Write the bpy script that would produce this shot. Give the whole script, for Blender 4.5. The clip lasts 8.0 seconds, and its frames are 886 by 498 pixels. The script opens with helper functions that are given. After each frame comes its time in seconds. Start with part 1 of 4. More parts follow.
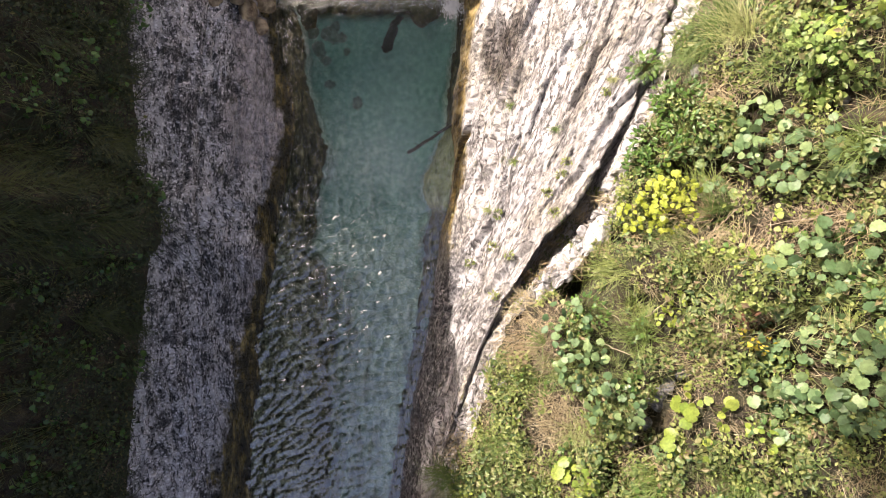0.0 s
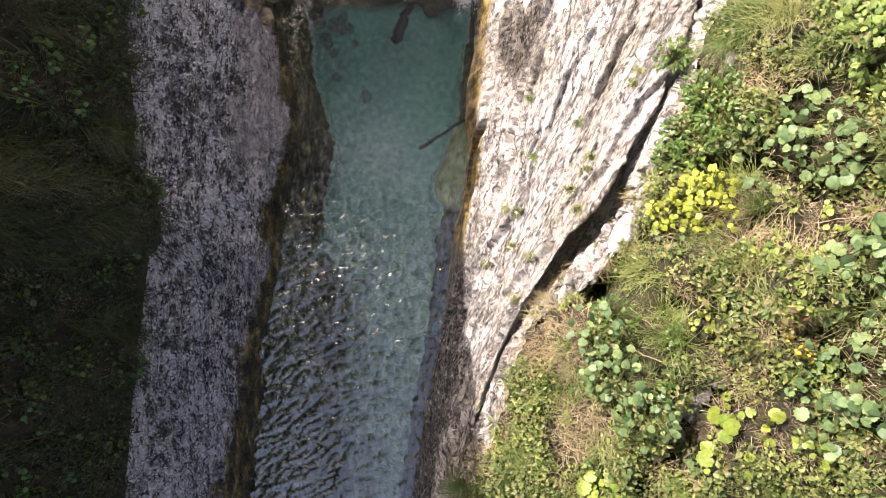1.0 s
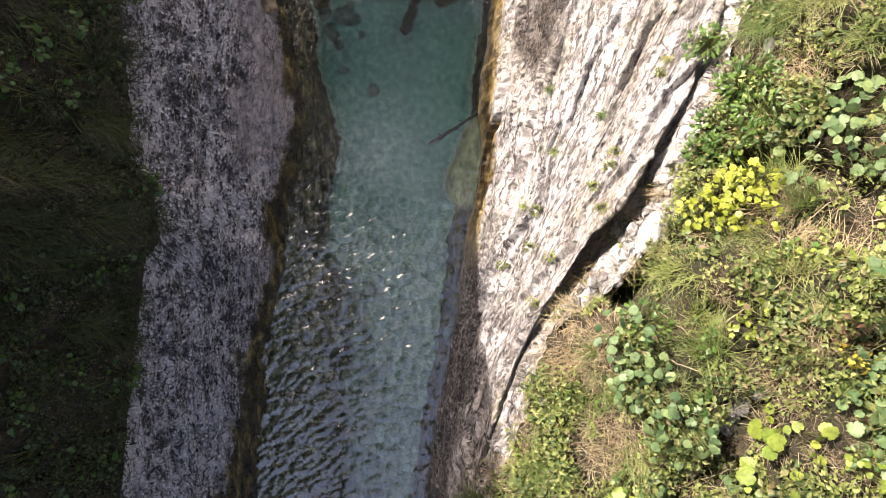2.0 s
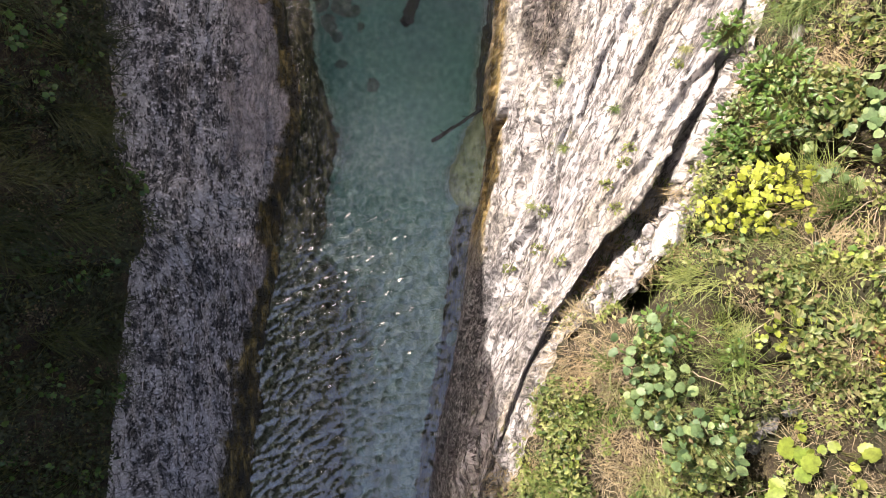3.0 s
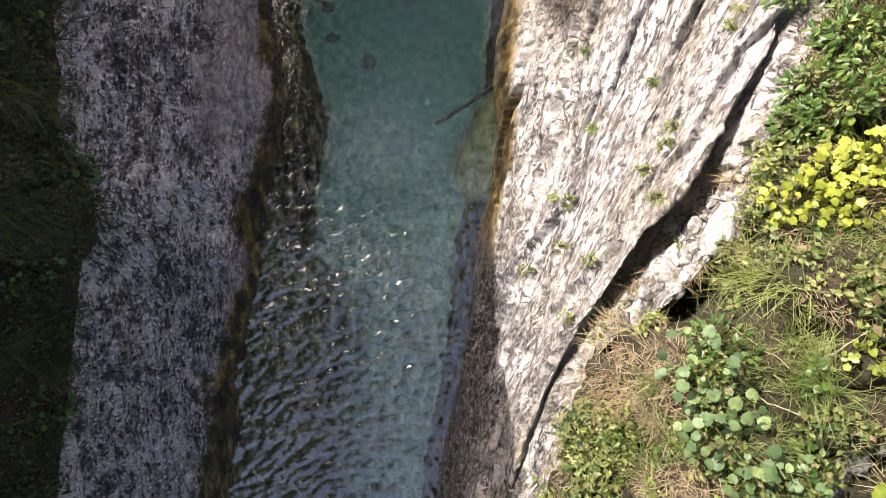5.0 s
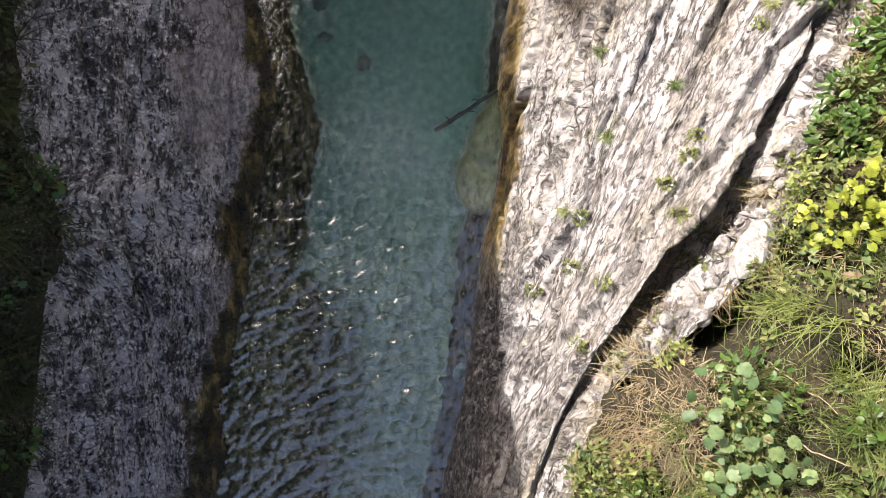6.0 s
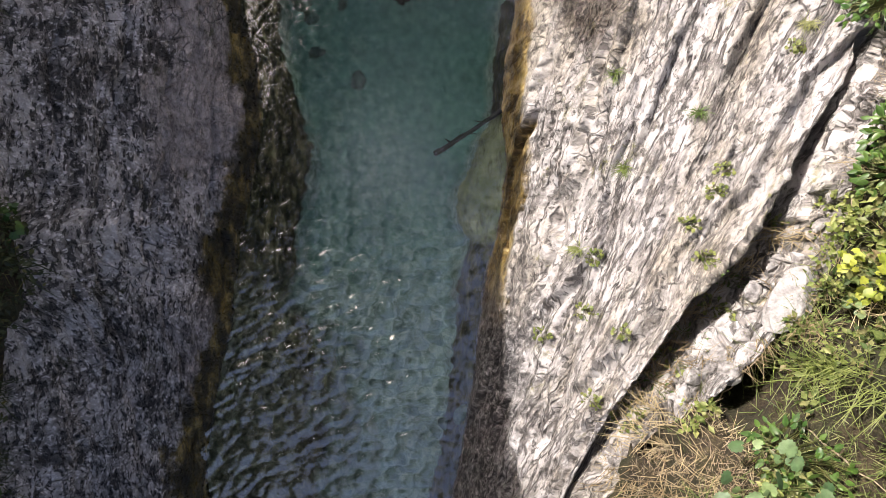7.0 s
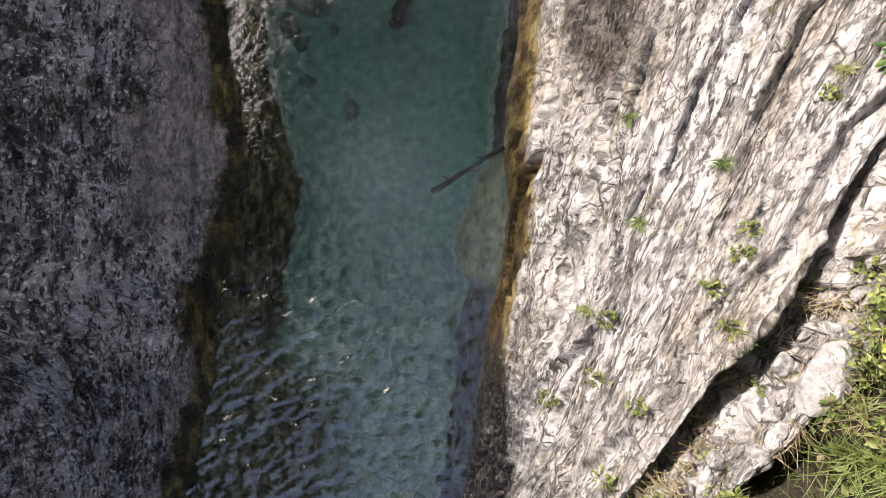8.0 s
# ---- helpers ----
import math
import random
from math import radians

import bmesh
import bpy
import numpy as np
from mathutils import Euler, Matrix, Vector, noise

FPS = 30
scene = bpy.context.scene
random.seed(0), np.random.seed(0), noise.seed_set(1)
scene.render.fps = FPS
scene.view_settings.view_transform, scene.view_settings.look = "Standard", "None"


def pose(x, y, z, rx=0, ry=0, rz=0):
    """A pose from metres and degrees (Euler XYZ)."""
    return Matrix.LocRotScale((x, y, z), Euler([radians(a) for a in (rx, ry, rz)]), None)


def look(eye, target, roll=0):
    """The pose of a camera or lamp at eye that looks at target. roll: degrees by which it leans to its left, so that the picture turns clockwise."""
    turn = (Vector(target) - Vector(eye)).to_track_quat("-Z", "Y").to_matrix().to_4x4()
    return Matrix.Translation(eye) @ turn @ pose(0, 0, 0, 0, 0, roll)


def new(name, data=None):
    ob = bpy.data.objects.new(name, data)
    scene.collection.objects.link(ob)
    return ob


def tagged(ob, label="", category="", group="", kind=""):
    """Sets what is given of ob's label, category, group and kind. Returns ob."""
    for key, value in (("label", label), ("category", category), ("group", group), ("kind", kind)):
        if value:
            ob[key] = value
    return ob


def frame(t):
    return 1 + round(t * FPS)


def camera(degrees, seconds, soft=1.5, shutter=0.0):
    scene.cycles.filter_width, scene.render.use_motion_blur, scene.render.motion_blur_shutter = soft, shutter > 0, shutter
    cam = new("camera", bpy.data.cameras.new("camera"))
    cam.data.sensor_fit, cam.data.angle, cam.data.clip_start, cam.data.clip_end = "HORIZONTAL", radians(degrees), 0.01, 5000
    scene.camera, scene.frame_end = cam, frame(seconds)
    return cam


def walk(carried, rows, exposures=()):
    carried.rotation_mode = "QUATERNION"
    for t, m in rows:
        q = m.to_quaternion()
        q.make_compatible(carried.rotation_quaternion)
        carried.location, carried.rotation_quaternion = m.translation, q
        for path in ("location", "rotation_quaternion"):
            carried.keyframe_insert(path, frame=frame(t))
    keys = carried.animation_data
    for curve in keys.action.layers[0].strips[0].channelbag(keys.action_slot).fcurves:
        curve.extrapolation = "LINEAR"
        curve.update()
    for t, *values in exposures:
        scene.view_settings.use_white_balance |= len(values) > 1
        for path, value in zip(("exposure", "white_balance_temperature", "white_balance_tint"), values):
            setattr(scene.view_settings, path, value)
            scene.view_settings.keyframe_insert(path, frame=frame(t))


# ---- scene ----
cam = camera(69.4, 8.0, 0.6)
METRES, EYE, TILT, LEAN, TURN = 4.0, 9.3, -90.0, 0.0, 0.0
ROWS = [
    (0.0, 0.0, 0.0, 0.0, -0.0, 0.0, -0.0),
    (0.5, -0.0191, 0.0524, -0.0006, 0.03, 0.0, 0.02),
    (1.0, -0.0438, 0.1041, -0.0005, 0.05, 0.03, 0.03),
    (1.5, -0.0747, 0.1575, -0.0033, -0.03, 0.08, 0.04),
    (3.0, -0.0905, 0.3125, 0.006, 0.1, 0.1, 0.05),
    (3.5, -0.0944, 0.3652, 0.0049, 0.1, 0.11, 0.04),
    (4.0, -0.0957, 0.4287, 0.003, 0.12, 0.08, 0.07),
    (4.5, -0.1018, 0.4971, -0.0039, 0.14, 0.14, 0.06),
    (6.0, -0.1052, 0.6862, 0.0428, 0.13, 0.07, 0.05),
    (6.5, -0.1062, 0.7485, 0.0793, 0.11, 0.04, 0.05),
    (7.0, -0.1044, 0.8041, 0.1215, 0.16, 0.07, 0.02),
    (7.5, -0.1009, 0.8553, 0.1705, 0.2, 0.05, 0.03),
    (8.0, -0.0992, 0.9068, 0.2243, 0.2, 0.03, 0.04),
]
walk(cam, [(t, pose(0, 0, EYE, TILT, LEAN, TURN) @ pose(METRES * x, METRES * y, METRES * z, 90 + pitch, roll, yaw)) for t, x, y, z, yaw, pitch, roll in ROWS], [(0.0, 1.75, 7150, 17), (3.0, 1.72, 7150, 17), (6.0, 1.45, 6850, 14), (8.0, 1.22, 6800, 14)])

# ---- light: a clear day, the sun over the western rim of the gorge ----
SUN = Vector((-0.58, 0.52, 0.63)).normalized()
world = bpy.data.worlds.new("sky")
world.use_nodes = True
scene.world = world
sky = world.node_tree.nodes.new("ShaderNodeTexSky")
sky.sky_type, sky.sun_disc = "NISHITA", False
sky.air_density, sky.dust_density, sky.ozone_density = 0.62, 4.5, 0.2  # a hazy, pale sky
sky.sun_elevation, sky.sun_rotation = math.asin(SUN.z), math.atan2(SUN.x, SUN.y)
back = world.node_tree.nodes["Background"]
back.inputs["Strength"].default_value = 0.15
world.node_tree.links.new(sky.outputs[0], back.inputs["Color"])
lamp = bpy.data.lights.new("sun", "SUN")
lamp.energy, lamp.angle, lamp.color = 2.8, radians(0.6), (1.0, 0.975, 0.955)
sun = new("sun", lamp)
sun.matrix_world = look((0, 0, 0), -SUN)
sun.location = SUN * 40


# ---- materials ----
class Nodes:
    """A node material in the making."""

    def __init__(self, name):
        self.mat = bpy.data.materials.new(name)
        self.mat.use_nodes = True
        self.tree = self.mat.node_tree
        self.bsdf = self.tree.nodes["Principled BSDF"]

    def node(self, kind, inputs=None, **props):
        n = self.tree.nodes.new("ShaderNode" + kind)
        for k, v in props.items():
            setattr(n, k, v)
        for k, v in (inputs or {}).items():
            self.put(n.inputs[k], v)
        return n

    def put(self, socket, v):
        if isinstance(v, bpy.types.NodeSocket):
            self.tree.links.new(v, socket)
        elif isinstance(v, (tuple, list)) and len(v) == 3 and len(socket.default_value) == 4:
            socket.default_value = (*v, 1)
        else:
            socket.default_value = v

    def coords(self, flow=False, scale=(1, 1, 1)):
        src = self.node("NewGeometry").outputs["Position"]
        if flow:  # across the beds, along them, and the height
            uv, up = self.node("SeparateXYZ", {0: self.node("UVMap", uv_map="flow").outputs[0]}), self.node("SeparateXYZ", {0: src})
            src = self.node("CombineXYZ", {0: uv.outputs[0], 1: uv.outputs[1], 2: up.outputs[2]}).outputs[0]
        return self.node("Mapping", {"Vector": src, "Scale": scale}).outputs[0]

    def noise(self, vec, scale, detail=4, rough=0.55, warp=0.0):
        return self.node("TexNoise", {"Vector": vec, "Scale": scale, "Detail": detail, "Roughness": rough, "Distortion": warp}).outputs[0]

    def voronoi(self, vec, scale, feature="F1"):
        return self.node("TexVoronoi", {"Vector": vec, "Scale": scale}, feature=feature).outputs["Distance"]

    def ramp(self, fac, stops):
        n = self.node("ValToRGB", {"Fac": fac})
        els = n.color_ramp.elements
        while len(els) < len(stops):
            els.new(0.5)
        for e, (p, c) in zip(els, stops):
            e.position = p
            e.color = (c, c, c, 1) if isinstance(c, (int, float)) else (*c, 1)
        return n.outputs[0]

    def span(self, v, lo, hi, a=0.0, b=1.0):
        return self.node("MapRange", {"Value": v, "From Min": lo, "From Max": hi, "To Min": a, "To Max": b}).outputs[0]

    def math(self, op, a, b=0.0):
        return self.node("Math", {0: a, 1: b}, operation=op).outputs[0]

    def mix(self, fac, a, b, blend="MIX"):
        n = self.node("Mix", data_type="RGBA", blend_type=blend)
        self.put(n.inputs[0], fac), self.put(n.inputs[6], a), self.put(n.inputs[7], b)
        return n.outputs[2]

    def bump(self, height, dist, strength=1.0, normal=None):
        ins = {"Height": height, "Distance": dist, "Strength": strength}
        if normal is not None:
            ins["Normal"] = normal
        return self.node("Bump", ins).outputs[0]

    def done(self, color, rough=0.8, normal=None, **more):
        self.put(self.bsdf.inputs["Base Color"], color)
        self.put(self.bsdf.inputs["Roughness"], rough)
        if normal is not None:
            self.put(self.bsdf.inputs["Normal"], normal)
        for k, v in more.items():
            self.put(self.bsdf.inputs[k.replace("_", " ")], v)
        return self.mat


def warped(n, vec, scale, amount):
    """A coordinate pushed about by noise, so that no pattern runs straight."""
    push = n.node("VectorMath", {0: n.node("TexNoise", {"Vector": vec, "Scale": scale, "Detail": 3}).outputs[1], 1: (0.5, 0.5, 0.5)}, operation="SUBTRACT").outputs[0]
    return n.node("VectorMath", {0: vec, 1: n.node("VectorMath", {0: push, "Scale": amount}, operation="SCALE").outputs[0]}, operation="ADD").outputs[0]


def cracks(n, vec, scale, width, lo, hi):
    """Thin broken lines between cells, 0 to 1."""
    edge = n.span(n.voronoi(vec, scale, "DISTANCE_TO_EDGE"), 0.0, width, 1, 0)
    return n.math("MULTIPLY", edge, n.span(n.noise(vec, scale * 0.35, 4, 0.65), lo, hi))


def most(n, *values):
    out = values[0]
    for v in values[1:]:
        out = n.math("MAXIMUM", out, v)
    return out


def dry_limestone():
    """Sunlit bedded limestone: near-white plates, dark joints and painted chip shadows along the beds, lichen, algae
    over the water.
    """
    n = Nodes("dry_limestone")
    pos = n.coords()
    sep = n.node("SeparateXYZ", {0: pos})
    y, z = sep.outputs[1], sep.outputs[2]
    beds = warped(n, n.coords(True, (1, 0.46, 0.25)), 9, 0.02)
    long = warped(n, n.coords(True, (1, 0.12, 0.25)), 6, 0.025)
    plates = n.noise(beds, 7, 8, 0.68)
    grain = n.noise(beds, 40, 5, 0.7)
    broad = n.noise(pos, 1.3, 5, 0.6)
    col = n.ramp(n.math("ADD", n.math("MULTIPLY", plates, 0.6), n.math("MULTIPLY", grain, 0.4)),
                 [(0.38, (0.13, 0.118, 0.108)), (0.45, (0.32, 0.30, 0.284)), (0.51, (0.49, 0.466, 0.45)), (0.61, (0.66, 0.64, 0.628))])
    weather = n.noise(n.coords(True, (1, 0.2, 0.25)), 2.6, 7, 0.72)
    col = n.mix(n.span(weather, 0.46, 0.58, 0, 0.7), col, n.ramp(grain, [(0.38, (0.12, 0.10, 0.072)), (0.6, (0.44, 0.39, 0.305))]))
    col = n.mix(n.span(broad, 0.55, 0.72, 0, 0.5), col, (0.33, 0.32, 0.315))
    moss = n.math("MULTIPLY", n.span(n.noise(beds, 9, 6, 0.75), 0.56, 0.63), n.span(n.noise(pos, 2.0, 4), 0.48, 0.58, 0, 0.9))
    col = n.mix(moss, col, n.ramp(grain, [(0.4, (0.06, 0.062, 0.018)), (0.6, (0.24, 0.22, 0.07))]))
    joint = n.math("ABSOLUTE", n.math("SUBTRACT", n.noise(long, 8, 4, 0.6), 0.5))
    joint = n.math("MULTIPLY", n.span(joint, 0.006, 0.03, 1, 0), n.span(n.noise(beds, 2.4, 4), 0.42, 0.5))
    hair = n.math("ABSOLUTE", n.math("SUBTRACT", n.noise(long, 24, 4, 0.62), 0.5))
    hair = n.math("MULTIPLY", n.span(hair, 0.006, 0.03, 1, 0), n.span(n.noise(beds, 5, 5, 0.7), 0.48, 0.56))
    # Small shadows of the rock's chips, put into the colour as dark marks.
    chips = n.span(n.noise(beds, 26, 5, 0.68), 0.41, 0.44, 1, 0)
    dark = most(n, joint, n.math("MULTIPLY", hair, 0.8), n.math("MULTIPLY", chips, 0.85), n.math("MULTIPLY", cracks(n, beds, 8, 0.035, 0.52, 0.6), 0.8), n.math("MULTIPLY", cracks(n, beds, 21, 0.06, 0.53, 0.6), 0.6))
    col = n.mix(dark, col, n.ramp(grain, [(0.4, (0.045, 0.04, 0.036)), (0.62, (0.20, 0.18, 0.165))]))
    # ochre algae by the pool; lower down the stream a grey-black film with shade painted in
    wob = n.math("ADD", z, n.math("MULTIPLY", n.math("SUBTRACT", n.noise(pos, 3.2, 5, 0.6), 0.5), 0.45))
    wet = n.span(wob, 0.40, 0.50, 1, 0)
    streaks = n.noise(n.coords(True, (1, 0.35, 0.25)), 14, 6, 0.72)
    algae = n.ramp(streaks, [(0.36, (0.02, 0.014, 0.007)), (0.46, (0.11, 0.075, 0.025)), (0.54, (0.30, 0.215, 0.07)), (0.66, (0.55, 0.44, 0.22))])
    low = n.span(n.math("ADD", y, n.math("MULTIPLY", broad, 0.6)), 0.0, 0.7, 1, 0)
    film = n.ramp(grain, [(0.36, (0.02, 0.019, 0.018)), (0.47, (0.075, 0.07, 0.07)), (0.56, (0.22, 0.21, 0.205)), (0.66, (0.5, 0.48, 0.47))])
    film_shade_at = n.math("MULTIPLY", n.span(n.math("ADD", wob, n.math("MULTIPLY", n.math("SUBTRACT", plates, 0.5), 1.0)), 0.72, 1.15, 1, 0), low)
    col = n.mix(film_shade_at, col, film)
    col = n.mix(n.math("MULTIPLY", wet, n.span(low, 0, 1, 1, 0)), col, algae)
    nrm = n.bump(plates, 0.05, 1.0)
    nrm = n.bump(grain, 0.016, 1.0, nrm)
    nrm = n.bump(n.math("SUBTRACT", 1.0, dark), 0.02, 1.0, nrm)
    return n.done(col, n.mix(wet, n.span(grain, 0.3, 0.7, 0.6, 0.9), (0.3, 0.3, 0.3)), nrm)


def damp_limestone():
    """Shaded damp limestone: black-wet and purple-grey mottling, sky glints painted as white flecks, streaked
    downstream, olive algae by the water.
    """
    n = Nodes("damp_limestone")
    pos = n.coords()
    sep = n.node("SeparateXYZ", {0: pos})
    x, y, z = sep.outputs[0], sep.outputs[1], sep.outputs[2]
    beds = warped(n, n.coords(True, (1, 0.55, 0.25)), 8, 0.035)
    streak = n.noise(warped(n, n.coords(True, (1, 0.16, 0.25)), 5, 0.05), 5, 6, 0.7)
    mottle = n.noise(beds, 13, 7, 0.7)
    glint_fleck = n.noise(n.node("Mapping", {"Vector": beds, "Scale": (1, 1.5, 1)}).outputs[0], 40, 4, 0.62, 0.2)
    patch = n.noise(pos, 2.6, 5, 0.65)
    shade = n.math("ADD", n.math("ADD", n.math("MULTIPLY", mottle, 0.4), n.math("MULTIPLY", streak, 0.35)), n.math("MULTIPLY", patch, 0.25))
    col = n.ramp(shade, [(0.40, (0.045, 0.042, 0.04)), (0.46, (0.18, 0.166, 0.16)), (0.51, (0.37, 0.343, 0.332)), (0.58, (0.62, 0.582, 0.562))])
    # Glints of the sky on wet rock, painted near-white.
    lift = n.math("ADD", glint_fleck, n.math("MULTIPLY", n.math("SUBTRACT", shade, 0.5), 0.9))
    col = n.mix(n.span(lift, 0.53, 0.565, 0, 0.95), col, n.ramp(glint_fleck, [(0.5, (0.48, 0.45, 0.45)), (0.66, (0.9, 0.86, 0.86))]))
    pits = n.span(n.math("ADD", n.noise(n.node("Mapping", {"Vector": beds, "Scale": (1, 0.62, 1)}).outputs[0], 44, 4, 0.66, 0.5), n.math("MULTIPLY", n.math("SUBTRACT", shade, 0.5), 0.9)), 0.435, 0.46, 1, 0)
    # a smooth pinkish face where the bank is worn
    push = n.math("MULTIPLY", n.math("SUBTRACT", patch, 0.5), 0.9)
    worn = n.math("MULTIPLY", n.span(n.math("ADD", x, push), -2.86, -2.76), n.span(n.math("ADD", y, push), 0.9, 1.3, 0, 0.85))
    worn = n.math("MAXIMUM", worn, n.math("MULTIPLY", n.span(n.math("ADD", x, push), -2.85, -2.7, 0, 0.55), n.span(n.math("ADD", y, push), 0.1, -0.2)))
    pits = n.math("MULTIPLY", pits, n.span(worn, 0, 1, 1, 0.25))
    col = n.mix(worn, col, n.ramp(n.noise(beds, 20, 6, 0.72), [(0.36, (0.17, 0.145, 0.14)), (0.48, (0.34, 0.30, 0.29)), (0.62, (0.52, 0.46, 0.45))]))
    crack = most(n, pits, n.math("MULTIPLY", cracks(n, beds, 11, 0.05, 0.47, 0.56), 0.9))
    col = n.mix(n.math("MULTIPLY", crack, 0.92), col, (0.02, 0.018, 0.018))
    moss = n.math("MULTIPLY", n.span(n.noise(beds, 8, 6, 0.7), 0.57, 0.63, 0, 0.8), n.span(n.noise(pos, 1.7, 3), 0.5, 0.6))
    col = n.mix(moss, col, (0.045, 0.046, 0.016))
    wob = n.math("ADD", z, n.math("MULTIPLY", n.math("SUBTRACT", n.noise(pos, 4.5, 5, 0.65), 0.5), 0.34))
    wet = n.span(wob, 0.24, 0.31, 1, 0)
    algae = n.ramp(n.noise(n.coords(True, (1, 0.25, 0.25)), 13, 6, 0.7), [(0.36, (0.010, 0.009, 0.005)), (0.48, (0.04, 0.032, 0.012)), (0.56, (0.12, 0.09, 0.028)), (0.66, (0.36, 0.27, 0.10))])
    col = n.mix(wet, col, algae)
    nrm = n.bump(mottle, 0.05, 1.0)
    nrm = n.bump(glint_fleck, 0.03, 1.0, nrm)
    nrm = n.bump(n.math("SUBTRACT", 1.0, crack), 0.015, 1.0, nrm)
    return n.done(col, n.span(glint_fleck, 0.35, 0.65, 0.2, 0.5), nrm)


ROCK_DRY, ROCK_WET = dry_limestone(), damp_limestone()


def soil():
    n = Nodes("leaf_litter_soil")
    pos = n.coords()
    a = n.noise(pos, 6, 6, 0.65)
    b = n.noise(pos, 60, 4, 0.6)
    col = n.ramp(n.math("ADD", n.math("MULTIPLY", a, 0.5), n.math("MULTIPLY", b, 0.5)),
                 [(0.35, (0.015, 0.011, 0.007)), (0.5, (0.05, 0.036, 0.02)), (0.6, (0.10, 0.08, 0.038)), (0.72, (0.20, 0.165, 0.09))])
    col = n.mix(n.span(n.noise(pos, 2.2, 4), 0.45, 0.6, 0, 0.7), col, (0.034, 0.04, 0.014))
    return n.done(col, 0.95, n.bump(b, 0.03, 1, n.bump(a, 0.08, 1)))


def bed():
    n = Nodes("tinted_stream_gravel")
    pos = n.coords()
    sep = n.node("SeparateXYZ", {0: pos})
    x, y, z = sep.outputs[0], sep.outputs[1], sep.outputs[2]
    cells = n.voronoi(pos, 16)
    a = n.noise(pos, 3, 5, 0.6)
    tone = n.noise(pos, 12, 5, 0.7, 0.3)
    # The water's turquoise depth tint is put into the bed's colour.
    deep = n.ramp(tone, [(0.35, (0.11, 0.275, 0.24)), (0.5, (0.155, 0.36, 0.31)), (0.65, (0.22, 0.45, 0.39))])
    # Pale, contrasty tones paint in the sky's reflection and the ripples.
    shoal_sheen = n.ramp(tone, [(0.36, (0.13, 0.22, 0.17)), (0.5, (0.31, 0.46, 0.375)), (0.64, (0.55, 0.71, 0.60))])
    col = n.mix(n.span(z, -0.85, -0.6), deep, shoal_sheen)
    rag = n.math("MULTIPLY", n.math("SUBTRACT", a, 0.5), 0.14)
    shelf = n.span(n.math("ADD", z, rag), -0.50, -0.40)
    algae = n.ramp(n.noise(n.coords(False, (1, 0.5, 1)), 9, 6, 0.68), [(0.36, (0.016, 0.017, 0.011)), (0.48, (0.045, 0.042, 0.02)), (0.58, (0.11, 0.10, 0.042)), (0.7, (0.22, 0.20, 0.10))])
    slab = n.ramp(n.noise(pos, 5, 5, 0.6), [(0.35, (0.22, 0.27, 0.12)), (0.65, (0.46, 0.50, 0.26))])
    slab = n.mix(n.span(n.noise(n.coords(False, (1, 0.4, 1)), 12, 5, 0.7), 0.52, 0.62, 0, 0.45), slab, (0.05, 0.055, 0.03))
    slab = n.mix(n.math("MULTIPLY", n.span(y, 0.52, 0.64), n.span(y, 1.85, 1.7)), algae, slab)
    col = n.mix(shelf, col, n.mix(n.span(x, -1.2, -1.1), algae, slab))
    col = n.mix(n.span(n.math("ADD", y, rag), 3.5, 3.65), col, algae)  # the ledge under the fall
    # an olive film on the shallow western side of the run
    film = n.math("ADD", x, n.math("MULTIPLY", n.math("SUBTRACT", a, 0.5), 1.0))
    film = n.math("MULTIPLY", n.span(film, -2.15, -1.55, 0.85, 0), n.span(y, 0.5, -0.2))
    col = n.mix(film, col, n.ramp(tone, [(0.38, (0.08, 0.08, 0.045)), (0.5, (0.20, 0.19, 0.115)), (0.62, (0.38, 0.37, 0.25))]))
    return n.done(col, 0.9, n.bump(a, 0.05, 0.5, n.bump(cells, 0.02, 0.6)))


def water():
    n = Nodes("stream_water")
    fine = n.noise(n.coords(False, (1, 1.6, 1)), 17, 3, 0.55, 0.3)
    nrm = n.bump(fine, 0.008, 0.5)
    return n.done((0.87, 0.99, 0.965), 0.02, nrm, IOR=1.34, Transmission_Weight=1.0, Coat_Weight=1.0, Coat_Roughness=0.01, Coat_IOR=2.35, Coat_Normal=nrm)


def leafy(name, stops, rough=0.5, glow=0.35, island=True):
    """Leaf or blade colour that varies from leaf to leaf, with some light passing through."""
    n = Nodes(name)
    rnd = n.node("NewGeometry").outputs["Random Per Island"] if island else n.node("ObjectInfo").outputs["Random"]
    col = n.ramp(rnd, stops)
    pos = n.coords()
    col = n.mix(n.span(n.noise(pos, 30, 3), 0.35, 0.7, 0, 0.45), col, (0.05, 0.055, 0.02), "MIX")
    n.done(col, rough)
    tr = n.node("BsdfTranslucent", {"Color": col})
    mx = n.node("MixShader", {0: glow, 1: n.bsdf.outputs[0], 2: tr.outputs[0]})
    n.tree.links.new(mx.outputs[0], n.tree.nodes["Material Output"].inputs["Surface"])
    return n.mat


SOIL, BED, WATER = soil(), bed(), water()
LEAF_SMALL = leafy("herb_leaves", [(0.0, (0.06, 0.11, 0.03)), (0.3, (0.13, 0.19, 0.05)), (0.6, (0.23, 0.28, 0.085)), (0.85, (0.31, 0.31, 0.12)), (1.0, (0.26, 0.18, 0.10))])
LEAF_ROUND = leafy("coltsfoot_leaves", [(0.0, (0.10, 0.19, 0.075)), (0.5, (0.17, 0.27, 0.11)), (1.0, (0.27, 0.37, 0.14))], 0.5, 0.3, False)
LEAF_YELLOW = leafy("lime_leaves", [(0.0, (0.20, 0.30, 0.045)), (1.0, (0.40, 0.47, 0.08))], 0.45, 0.35, False)
